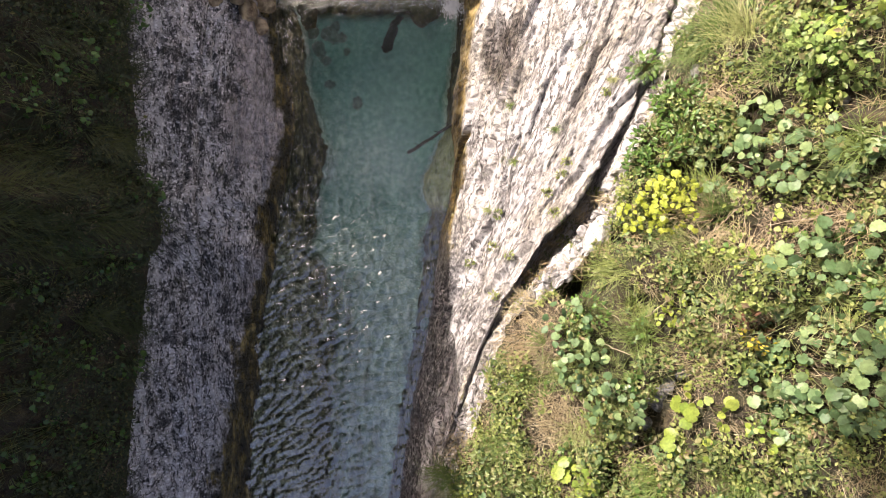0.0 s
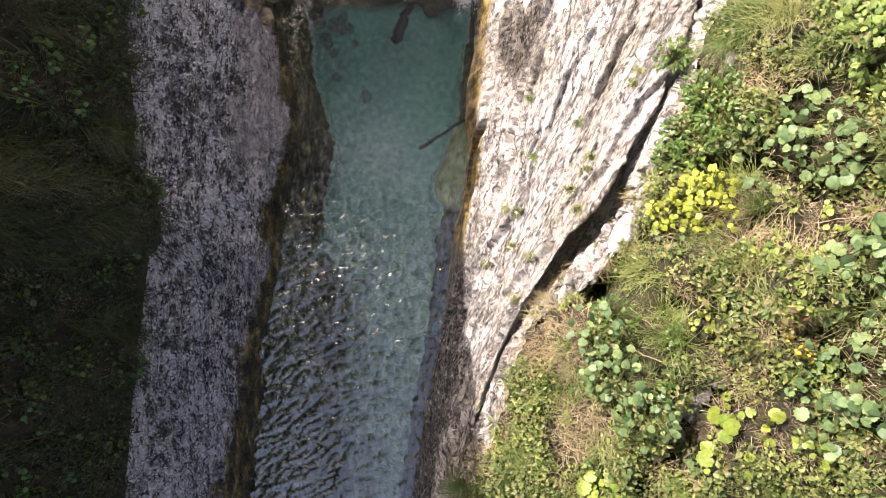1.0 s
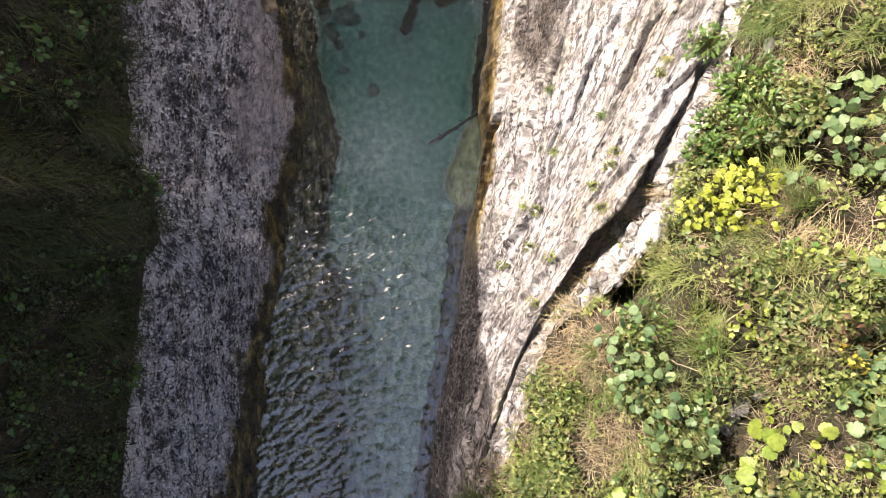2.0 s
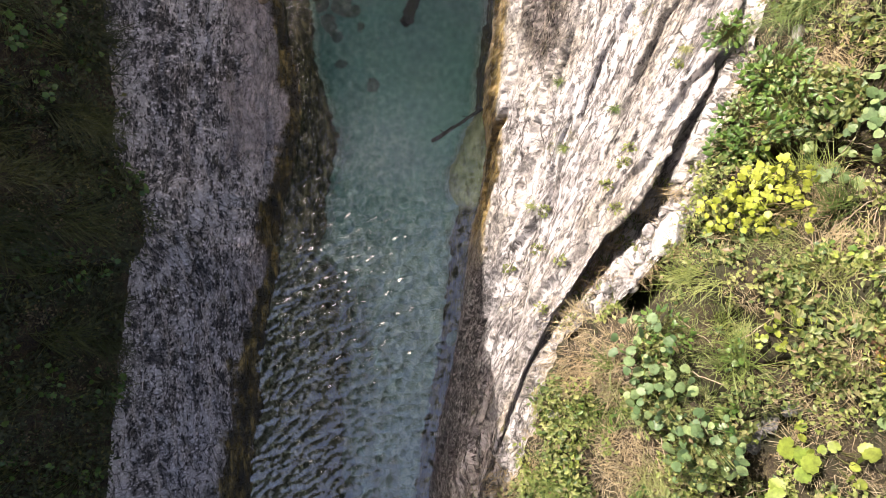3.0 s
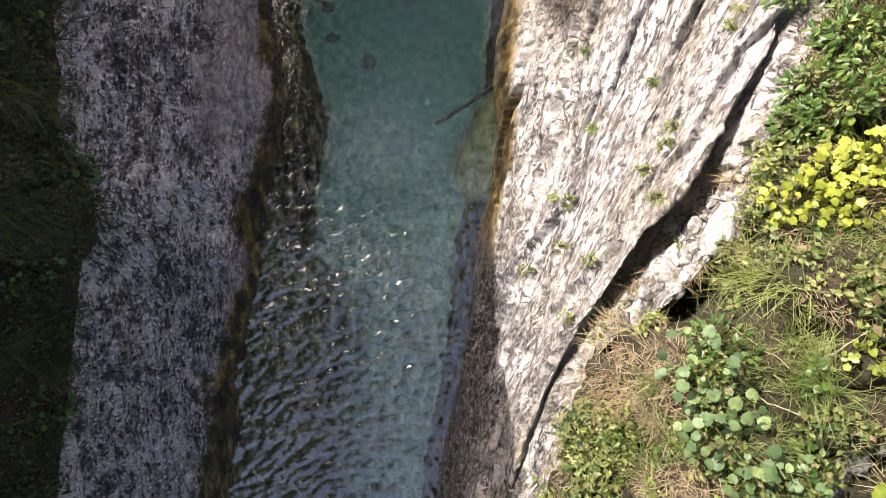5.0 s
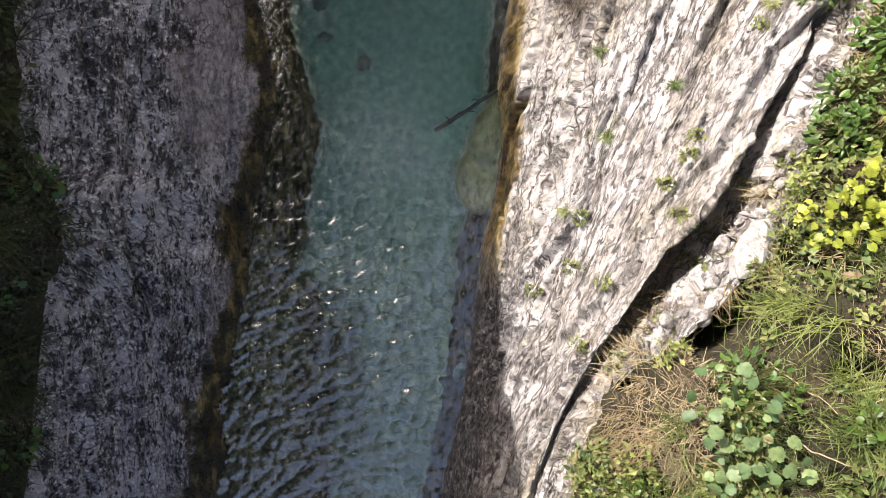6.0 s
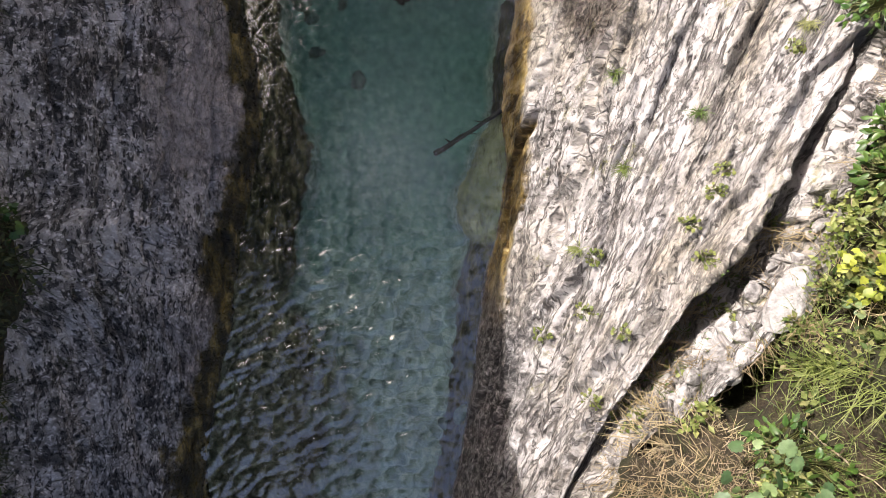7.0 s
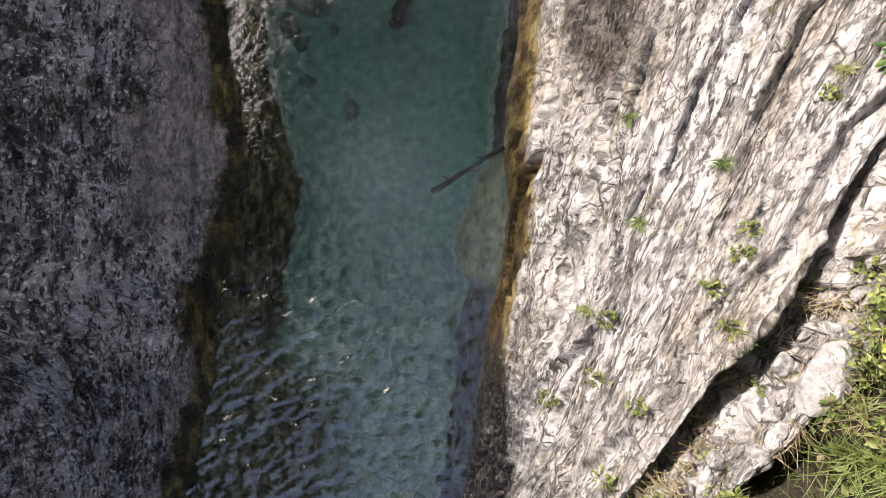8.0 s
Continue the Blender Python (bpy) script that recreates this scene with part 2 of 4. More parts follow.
LEAF_DARK = leafy("dark_leaves", [(0.0, (0.046, 0.121, 0.025)), (1.0, (0.124, 0.227, 0.037))], 0.4, 0.25, False)
GRASS = leafy("green_grass", [(0.0, (0.10, 0.16, 0.04)), (0.6, (0.22, 0.28, 0.075)), (1.0, (0.42, 0.42, 0.20))], 0.5, 0.3)
STRAW = leafy("dry_grass", [(0.0, (0.26, 0.19, 0.10)), (0.6, (0.46, 0.37, 0.22)), (1.0, (0.64, 0.55, 0.37))], 0.7, 0.2)
LEAF_BROWN = leafy("withered_leaves", [(0.0, (0.22, 0.15, 0.10)), (0.5, (0.40, 0.31, 0.21)), (1.0, (0.58, 0.48, 0.34))], 0.7, 0.15)
LEAF_LIME = leafy("sapling_leaves", [(0.0, (0.34, 0.43, 0.05)), (1.0, (0.60, 0.64, 0.10))], 0.45, 0.4, False)
LEAF_VINE = leafy("vine_leaves", [(0.0, (0.13, 0.23, 0.05)), (1.0, (0.30, 0.40, 0.10))], 0.5, 0.3, False)
LEAF_CRACK = leafy("rock_herb_leaves", [(0.0, (0.13, 0.18, 0.04)), (1.0, (0.33, 0.36, 0.10))], 0.5, 0.3, False)
# Darker copy of the withered leaves; the bank's shade is in the colour.
LEAF_BROWN_SHADED = leafy("shaded_brown_leaves", [(0.0, (0.05, 0.035, 0.022)), (0.5, (0.11, 0.08, 0.045)), (1.0, (0.22, 0.17, 0.09))], 0.7, 0.15)
LEAF_HERB = leafy("yellow_green_herbs", [(0.0, (0.16, 0.22, 0.05)), (0.6, (0.28, 0.34, 0.085)), (1.0, (0.46, 0.47, 0.17))], 0.5, 0.35)

# Leaf and grass greens darkened: the western bank's shade is put into them.
LEAF_SHADED = leafy("shaded_leaves", [(0.0, (0.026, 0.036, 0.012)), (0.6, (0.055, 0.07, 0.02)), (0.92, (0.09, 0.10, 0.03)), (1.0, (0.19, 0.17, 0.045))], 0.5, 0.25)
GRASS_SHADED = leafy("shaded_grass_blades", [(0.0, (0.04, 0.055, 0.016)), (1.0, (0.12, 0.13, 0.035))], 0.5, 0.25, False)
GRASS_TUFT = leafy("tuft_grass", [(0.0, (0.12, 0.19, 0.045)), (0.6, (0.25, 0.31, 0.08)), (1.0, (0.42, 0.43, 0.18))], 0.5, 0.3, False)
STRAW_TUFT = leafy("tuft_straw", [(0.0, (0.30, 0.21, 0.11)), (1.0, (0.54, 0.44, 0.26))], 0.7, 0.2, False)
LEAF_WILT = leafy("wilted_leaves", [(0.0, (0.20, 0.09, 0.05)), (1.0, (0.34, 0.20, 0.10))], 0.7, 0.2, False)
PETAL_ONE = leafy("petals", [(0.0, (0.55, 0.42, 0.03)), (1.0, (0.7, 0.55, 0.06))], 0.5, 0.3, False)


def plain(name, a, b, scale, rough, relief=0.01):
    """Two tones in a fine noise, for bark, stones and foam."""
    n = Nodes(name)
    pos = n.coords()
    f = n.noise(pos, scale, 6, 0.65)
    return n.done(n.ramp(f, [(0.35, a), (0.65, b)]), rough, n.bump(f, relief, 1.0))


BARK = plain("wet_bark", (0.012, 0.010, 0.009), (0.05, 0.042, 0.035), 30, 0.5)
LOG = plain("waterlogged_wood", (0.006, 0.010, 0.010), (0.03, 0.042, 0.04), 24, 0.6)
TWIG = plain("bleached_twig", (0.22, 0.17, 0.11), (0.45, 0.37, 0.26), 40, 0.8, 0.003)
STEM = plain("green_stem", (0.06, 0.09, 0.02), (0.16, 0.15, 0.05), 20, 0.6, 0.002)
STONE = plain("pale_stone", (0.13, 0.12, 0.11), (0.52, 0.50, 0.485), 16, 0.85, 0.02)
STONE_WHITE = plain("white_stone", (0.26, 0.245, 0.232), (0.54, 0.525, 0.515), 11, 0.8, 0.05)
# The water's green tint is put into this stone's colour.
STONE_WET = plain("drowned_stone", (0.05, 0.10, 0.088), (0.18, 0.28, 0.25), 14, 0.7, 0.02)
STONE_GULLY = plain("gully_stone", (0.02, 0.02, 0.02), (0.30, 0.29, 0.28), 30, 0.3, 0.03)
STONE_OLIVE = plain("olive_stone", (0.018, 0.02, 0.009), (0.10, 0.095, 0.04), 10, 0.6, 0.03)
STONE_OCHRE = plain("ochre_stone", (0.10, 0.06, 0.03), (0.42, 0.32, 0.19), 9, 0.6, 0.03)
FOAM = plain("white_foam", (0.6, 0.65, 0.66), (0.9, 0.92, 0.92), 30, 0.6, 0.02)


# ---- the gorge: feature lines along the stream, joined by one sheet ----
def gnoise(x, y, seed=0):
    """Gradient noise in the plane, about -0.7 to 0.7."""
    xi, yi = np.floor(x), np.floor(y)
    xf, yf = x - xi, y - yi
    u, v = xf * xf * xf * (xf * (xf * 6 - 15) + 10), yf * yf * yf * (yf * (yf * 6 - 15) + 10)

    def corner(dx, dy):
        h = np.sin((xi + dx) * 127.1 + (yi + dy) * 311.7 + seed * 74.7) * 43758.5453
        a = (h - np.floor(h)) * 2 * np.pi
        return np.cos(a) * (xf - dx) + np.sin(a) * (yf - dy)

    top = corner(0, 0) * (1 - u) + corner(1, 0) * u
    low = corner(0, 1) * (1 - u) + corner(1, 1) * u
    return top * (1 - v) + low * v


def fbm(x, y, octaves=4, seed=0, gain=0.5):
    total, amp = 0 * x, 1.0
    for i in range(octaves):
        total = total + amp * gnoise(x, y, seed + i)
        x, y, amp = x * 2.03 + 5.1, y * 2.03 + 1.7, amp * gain
    return total


def smooth(a, b, v):
    t = np.clip((v - a) / (b - a), 0, 1)
    return t * t * (3 - 2 * t)


def along(pairs, y):
    """A quantity along the stream, given as places y and values."""
    fine = np.linspace(-6, 6, 481)
    v = np.interp(fine, [p[0] for p in pairs], [p[1] for p in pairs])
    k = np.exp(-np.linspace(-2, 2, 11) ** 2)
    v = np.convolve(np.pad(v, 5, mode="edge"), k / k.sum(), "valid")
    return np.interp(y, fine, v)


ys = np.concatenate([-4.2 - np.geomspace(0.03, 56, 44)[::-1], np.arange(-4.2, 4.2, 0.0135), 4.2 + np.geomspace(0.03, 56, 44)])
rise = 0.9 * smooth(3.75, 4.1, ys)  # the stream drops over a ledge into the pool
# western side: foot of the plants, edge of the grey rock, waterline, drowned ledge
edge_w = along([(-3.6, -3.95), (-2.35, -3.92), (-1.92, -3.88), (-1.38, -3.8), (-0.63, -3.72), (-0.14, -3.66), (0.12, -3.4), (0.6, -3.36), (0.85, -3.6), (1.8, -3.64), (2.4, -3.7), (3.6, -3.8)], ys)
edge_w_z = along([(-3.6, 1.3), (-1.2, 1.3), (-0.2, 1.38), (0.5, 1.65), (1.2, 1.72), (3.6, 1.75)], ys)
mid_w_z = along([(-3.6, 0.72), (-1.2, 0.72), (-0.5, 0.68), (0.2, 0.85), (0.8, 0.98), (3.6, 1.0)], ys)
lip_w = along([(-3.6, -3.3), (-2.83, -3.19), (-2.31, -3.06), (-1.8, -2.93), (-1.28, -2.87), (-0.95, -2.8), (-0.63, -2.66), (-0.11, -2.52), (0.2, -2.63), (0.52, -2.61), (0.7, -2.42), (1.18, -2.4), (1.77, -2.28), (2.35, -2.38), (2.87, -2.46), (3.6, -2.58)], ys)
shore_w = along([(-3.6, -2.8), (-2.93, -2.79), (-2.39, -2.75), (-1.99, -2.65), (-1.59, -2.69), (-0.99, -2.62), (-0.38, -2.48), (0.29, -2.4), (0.76, -2.32), (1.29, -2.24), (1.96, -2.14), (2.56, -2.27), (2.97, -2.38), (3.6, -2.45)], ys)
ledge_w = along([(-3.6, -2.45), (-1.5, -2.4), (-0.6, -2.35), (-0.05, -2.2), (0.3, -1.97), (0.72, -1.93), (1.06, -1.82), (1.48, -1.78), (1.83, -1.91), (2.18, -1.99), (2.67, -2.12), (3.08, -2.17), (3.6, -2.25)], ys)
ledge_run = along([(-3.6, 0.7), (-0.5, 0.6), (0.1, 0.25), (0.4, 0.1), (3.6, 0.1)], ys)
ledge_foot = along([(-3.6, -0.42), (-0.3, -0.42), (0.4, -0.7), (3.6, -0.85)], ys)
depth = along([(-3.6, -0.55), (-1.2, -0.62), (0, -0.75), (1.2, -0.9), (2.4, -1.0), (3.6, -0.9)], ys) + rise
# eastern side: drowned slab, waterline, overhanging lip, shoulder, the crevice's western edge, foot of the plants
shore_e = along([(-3.6, -0.62), (-2.93, -0.53), (-1.99, -0.38), (-1.32, -0.24), (-0.79, -0.16), (-0.25, -0.11), (0.15, -0.07), (0.62, 0.06), (1.29, 0.19), (1.76, 0.14), (2.3, 0.16), (2.97, 0.26), (3.6, 0.3)], ys)
slab = along([(-3.6, 0.1), (-0.2, 0.13), (0.3, 0.15), (0.6, 0.17), (0.7, 0.3), (0.84, 0.36), (1.19, 0.36), (1.6, 0.18), (1.8, 0.05), (3.6, 0.05)], ys)
lip_e = along([(-3.6, -0.46), (-2.4, -0.28), (-1.2, -0.06), (-0.3, 0.06), (0.0, 0.1), (0.5, 0.22), (1.2, 0.36), (1.6, 0.35), (1.9, 0.34), (2.4, 0.41), (3.0, 0.5), (3.6, 0.6)], ys)
lip_e_z = along([(-3.6, 0.4), (-1.2, 0.45), (0.0, 0.5), (1.2, 0.5), (1.6, 0.55), (2.3, 0.65), (3.6, 0.6)], ys)
shoulder_e = along([(-3.6, -0.36), (-2.4, -0.12), (-1.2, 0.19), (0.0, 0.5), (1.2, 0.7), (2.4, 0.95), (3.6, 1.15)], ys)
shoulder_z = along([(-3.6, 0.95), (-2.4, 1.0), (-1.2, 1.12), (0.0, 1.25), (1.2, 1.37), (3.6, 1.4)], ys)
crest = along([(-3.6, -0.25), (-2.4, 0.05), (-1.8, 0.26), (-1.2, 0.45), (-0.66, 0.7), (-0.27, 0.95), (0.06, 1.15), (0.33, 1.38), (0.6, 1.57), (0.99, 1.83), (1.33, 2.05), (1.66, 2.22), (2.2, 2.4), (3.6, 2.95)], ys)
crest_z = along([(-3.6, 1.35), (-2.4, 1.45), (-1.2, 1.6), (-0.66, 1.75), (0.0, 1.95), (0.6, 2.0), (1.9, 1.97), (3.6, 2.1)], ys)
edge_e = along([(-3.6, -0.05), (-2.4, 0.25), (-1.8, 0.5), (-1.2, 0.64), (-0.8, 0.8), (-0.47, 1.25), (-0.13, 1.6), (0.21, 1.83), (0.7, 2.05), (1.2, 2.18), (1.62, 2.35), (2.2, 2.56), (3.6, 3.2)], ys)
edge_e_z = along([(-3.6, 1.55), (-2.4, 1.7), (-1.2, 1.85), (-0.66, 1.95), (-0.2, 2.08), (0.2, 2.12), (1.2, 2.22), (2.2, 2.3), (3.6, 2.5)], ys)
cleft = along([(-3.6, 0.02), (-1.2, 0.05), (-0.7, 0.10), (-0.3, 0.22), (0.1, 0.29), (0.5, 0.26), (1.0, 0.15), (1.4, 0.07), (3.6, 0.04)], ys)
cleft_z = along([(-3.6, 0.06), (-1.0, 0.12), (-0.6, 0.3), (0.0, 0.62), (0.5, 0.6), (1.0, 0.4), (1.5, 0.2), (3.6, 0.15)], ys)
fray = 0.05 * gnoise(ys * 2.3, 0 * ys, 1) + 0.035 * gnoise(ys * 6, 0 * ys, 2) + 0.02 * gnoise(ys * 15, 0 * ys, 3)
shore_w, lip_w, ledge_w = shore_w + fray, lip_w + 1.6 * np.roll(fray, 9), ledge_w + 1.5 * np.roll(fray, 40)
shore_e, lip_e, edge_e = shore_e + 0.6 * np.roll(fray, 70), lip_e + np.roll(fray, 78), edge_e + 1.4 * np.roll(fray, 110)
slab = slab + 0.6 * np.abs(np.roll(fray, 30))
crest = crest + 0.5 * np.roll(fray, 55) + 0.012 * np.round(2 * gnoise(ys * 9, 0 * ys, 17)) * smooth(-0.8, -0.4, ys)
edge_e = np.maximum(edge_e, crest + 0.1)
cleft = np.minimum(cleft * (1 + 5 * np.roll(fray, 21)), 0.6 * (edge_e - crest))
rim = 7.3 + 0.5 * (1 - smooth(4.2, 6.2, ys)) + 0.25 * (1 - smooth(2.0, 3.6, ys)) + 1.1 * (1 - smooth(3.75, 4.25, ys))  # crest of the western side, which shades the stream
far = smooth(6, 30, np.abs(ys))
LINES = [  # x, z, columns up to the next line, roughness of the rock, of the earth
    (0 * ys - 62, 0 * ys + 24 + 3 * far, 10, 0, 2.0),
    (0 * ys - 26, 0 * ys + 13 + 2 * far, 16, 0, 1.5),
    (0 * ys - 9.5, rim + 1.6, 24, 0, 1.0),
    (0 * ys - 6.2, rim, 40, 0, 1.0),
    (edge_w - 0.55, edge_w_z + 1.1, 26, 0, 1.0),
    (edge_w, edge_w_z, 60, 0.6, 0.2),
    (0.5 * edge_w + 0.5 * lip_w - 0.06, mid_w_z, 60, 1.0, 0),
    (lip_w, 0 * ys + 0.27 + rise, 20, 0.8, 0),
    (shore_w, 0 * ys - 0.03 + rise, 24, 0.5, 0),
    (ledge_w, 0 * ys - 0.26 + rise, 10, 0.7, 0),
    (ledge_w + ledge_run, ledge_foot + rise, 36, 0.5, 0),
    (shore_e - slab - 0.1, depth + 0.05, 6, 0.4, 0),
    (shore_e - slab, 0 * ys - 0.26 + rise, 14, 0.4, 0),
    (shore_e, 0 * ys - 0.02 + rise, 40, 0.5, 0),
    (lip_e, lip_e_z + 0.6 * rise, 64, 0.9, 0),
    (shoulder_e, shoulder_z + 0.3 * rise, 100, 1.0, 0),
    (crest - 0.03, crest_z, 8, 0.6, 0),
    (crest + 0.01, crest_z - 0.75 * cleft_z, 8, 0.3, 0),
    (crest + 0.5 * cleft, crest_z - cleft_z, 8, 0.4, 0),
    (crest + cleft, crest_z - 0.5 * cleft_z, 8, 0.6, 0),
    (crest + 1.25 * cleft, crest_z - 0.02, 46, 0.9, 0),
    (edge_e, edge_e_z, 20, 0.5, 0.3),
    (edge_e + 0.5, along([(-3.6, 2.0), (-2.4, 2.1), (-1.2, 2.55), (0, 2.85), (1.2, 3.2), (2.4, 3.35), (3.6, 3.5)], ys), 44, 0, 0.8),
    (0.5 * edge_e + 2.6, along([(-3.6, 3.2), (-2.4, 3.3), (-1.2, 3.85), (0, 4.35), (1.2, 4.9), (2.4, 5.0), (3.6, 5.0)], ys), 36, 0, 1.0),
    (0 * ys + 7, 0 * ys + 8, 22, 0, 1.0),
    (0 * ys + 16, 0 * ys + 13, 14, 0, 1.5),
    (0 * ys + 62, 0 * ys + 27, 0, 0, 2.0),
]
cols_x, cols_z, rocky, earthy, marks = [], [], [], [], []
for (x0, z0, count, r0, e0), (x1, z1, _, r1, e1) in zip(LINES, LINES[1:]):
    marks.append(len(cols_x))
    for i in range(count):
        f = i / count
        cols_x.append(x0 * (1 - f) + x1 * f)
        cols_z.append(z0 * (1 - f) + z1 * f)
        rocky.append(r0 * (1 - f) + r1 * f)
        earthy.append(e0 * (1 - f) + e1 * f)
marks.append(len(cols_x))
cols_x.append(LINES[-1][0]), cols_z.append(LINES[-1][1]), rocky.append(0), earthy.append(2.0)
GX, GZ = np.array(cols_x).T, np.array(cols_z).T  # rows along the stream, columns across it
GY = np.repeat(ys[:, None], GX.shape[1], 1)
rocky, earthy = np.array(rocky)[None], np.array(earthy)[None]
for _ in range(3):  # round the folds between the lines
    GX[:, 1:-1] = 0.25 * GX[:, :-2] + 0.5 * GX[:, 1:-1] + 0.25 * GX[:, 2:]
    GZ[:, 1:-1] = 0.25 * GZ[:, :-2] + 0.5 * GZ[:, 1:-1] + 0.25 * GZ[:, 2:]
# metres across the beds: they run along the stream in the west and fan out upstream in the east
fan = np.clip(1.05 + 0.3 * GY, 0.6, 2.2)
FLOW = np.where(GX < -1.2, 1.25 * (GX + 3.6), 5 + 1.25 * (GX - 0.1 - 0.2 * np.clip(GY, -2.4, 3.9)) / fan)


def normals():
    ax, az = np.gradient(GX, axis=1), np.gradient(GZ, axis=1)
    bx, by, bz = np.gradient(GX, axis=0), np.gradient(GY, axis=0), np.gradient(GZ, axis=0)
    nx, ny, nz = -az * by, az * bx - ax * bz, ax * by
    size = np.sqrt(nx * nx + ny * ny + nz * nz) + 1e-9
    return nx / size, ny / size, nz / size


# hollows and a gully in the eastern slope, without plants: x, y, radius, depth
HOLLOWS = [(3.0, 1.35, 0.24, 0.7), (1.66, -0.30, 0.17, 0.65), (1.5, -0.55, 0.2, 0.65), (3.05, -0.97, 0.2, 0.8), (2.52, -0.86, 0.09, 0.35), (2.32, -1.25, 0.15, 0.5),
           (2.20, -1.46, 0.14, 0.5), (2.12, -1.66, 0.09, 0.35), (2.05, -1.88, 0.15, 0.5), (1.96, -2.10, 0.13, 0.5), (1.85, -2.38, 0.11, 0.4),
           (2.82, 0.10, 0.14, 0.25), (3.25, 0.49, 0.15, 0.2), (2.19, -0.10, 0.1, 0.12), (1.93, 0.97, 0.1, 0.12)]

pits = random.Random(12)
DIPS = [(pits.uniform(0.9, 3.8), pits.uniform(-3.2, 3.2), pits.uniform(0.07, 0.16), pits.uniform(0.25, 0.55)) for _ in range(110)]


def hollow(x, y, places=HOLLOWS):
    return sum(np.exp(-((x - a) ** 2 + (y - b) ** 2) / (r * r)) * d for a, b, r, d in places)


# ledges on the eastern rock: a sharp drop on the far side of each line; x, y along it
LEDGES = [
    (0.085, [(2.6, 2.6), (2.35, 2.0), (1.96, 1.64), (1.74, 1.29), (1.57, 0.9), (1.32, 0.65), (1.11, 0.37), (0.9, -0.02), (0.65, -0.37), (0.4, -0.66)]),
    (0.045, [(1.6, 2.7), (1.39, 2.24), (1.21, 1.96), (1.04, 1.5), (0.9, 1.04)]),
    (0.04, [(0.95, 2.3), (0.76, 1.64), (0.54, 1.04), (0.4, 0.62), (0.22, 0.16)]),
    (0.05, [(0.72, 0.6), (0.58, 0.33), (0.33, -0.02), (0.12, -0.37)]),
    (0.05, [(2.0, 2.9), (1.75, 2.3), (1.5, 1.75), (1.36, 1.2), (1.1, 0.8)]),
    (0.06, [(0.62, -0.6), (0.42, -1.0), (0.2, -1.5), (0.02, -2.0), (-0.2, -2.7)]),
    (0.05, [(0.3, -0.7), (0.1, -1.2), (-0.12, -1.9)]),
    (0.05, [(2.04, 1.5), (1.79, 1.0), (1.52, 0.55), (1.25, 0.2)]),
]


def ledges(x, y):
    total = 0 * x
    for deep, line in LEDGES:
        py, px = [p[1] for p in line[::-1]], [p[0] for p in line[::-1]]
        off = (x - np.interp(y, py, px)) * 0.85 + 0.02 * gnoise(x * 7, y * 7, 71)
        ends = smooth(py[0] - 0.12, py[0] + 0.25, y) * (1 - smooth(py[-1] - 0.25, py[-1] + 0.12, y))
        keen = 0.6 + 0.8 * gnoise(y * 2.5 + px[0], 0 * y + px[0], 72)
        deep = 2.9 * deep
        drop = np.where(off < 0, 0.35 * np.exp(np.minimum(off, 0) / 0.08), -np.exp(-np.maximum(off, 0) / 0.07) * smooth(0, 0.05, off) + 0.35 * (1 - smooth(0, 0.05, off)))
        total = total + deep * ends * keen * drop
    return total


GV = GY.copy()
near = 1 - smooth(5, 9, np.abs(GY))
NX, NY, NZ = normals()
beds = fbm(FLOW * 3.2, GY * 0.55, 5, 3, 0.55)
ridged = 1 - np.abs(fbm(FLOW * 5.5 + 0.6 * gnoise(GX, GY, 9), GY * 1.1, 4, 11, 0.5)) * 2.2
chips = fbm(FLOW * 22, GY * 12, 3, 31)


def fissures(spacing, deep, seed, wander):
    """Bedding joints along the flow: each bed ends in an edge with a narrow gap behind it."""
    phase = FLOW / spacing + wander * fbm(FLOW * 0.8, GY * 0.5, 3, seed) + 0.12 * gnoise(FLOW * 9, GY * 5, seed + 5)
    bed_no, f = np.floor(phase), phase % 1.0
    shut = smooth(-0.25, 0.12, gnoise(bed_no * 3.7, GY * 1.1 + bed_no * 1.9, seed + 7))
    step = max(0.06, 0.028 / spacing)
    return deep * (shut * (-np.exp(-f / 0.14) * smooth(0, step, f) + 0.15 * f) + 0.16 * gnoise(bed_no * 5.3, GY * 0.7, seed + 8))


ROCKY = near * rocky * (0.06 * beds + 0.02 * ridged + fissures(0.33, 0.13, 91, 0.9) + fissures(0.14, 0.09, 95, 0.8) + 0.022 * chips)
EARTHY = earthy * (0.26 * fbm(GX * 1.5, GY * 1.5, 5, 41) + 0.05 * fbm(GX * 6, GY * 6, 3, 51))
ROCKY[:, marks[13]:marks[21]] += (rocky * ledges(GX, GY))[:, marks[13]:marks[21]]
blocks = np.floor(3.2 * fbm(GX * 5 + GY * 2.6, GY * 3.2 - GX * 1.6, 2, 141)) / 3.2 + 0.35 * np.floor(4 * gnoise(GX * 11 + GY * 6, GY * 7 - GX * 3, 145)) / 4
ROCKY[:, marks[20]:marks[21]] += (rocky * near * 0.13 * blocks)[:, marks[20]:marks[21]]  # broken blocks east of the crevice
slat = (GX - crest[:, None]) / 0.12 + 0.5 * gnoise(GX * 3, GY * 3, 151) + 0.12 * gnoise(GX * 14, GY * 14, 152)
ROCKY[:, marks[20]:marks[21]] += (near * rocky * (-0.11 * np.exp(-(slat % 1) / 0.16) * smooth(0, 0.12, slat % 1) + 0.05 * gnoise(np.floor(slat) * 3.1, GY * 4, 153)))[:, marks[20]:marks[21]]
GX, GY, GZ = GX + NX * (ROCKY + EARTHY), GY + NY * (ROCKY + EARTHY), GZ + NZ * (ROCKY + EARTHY)
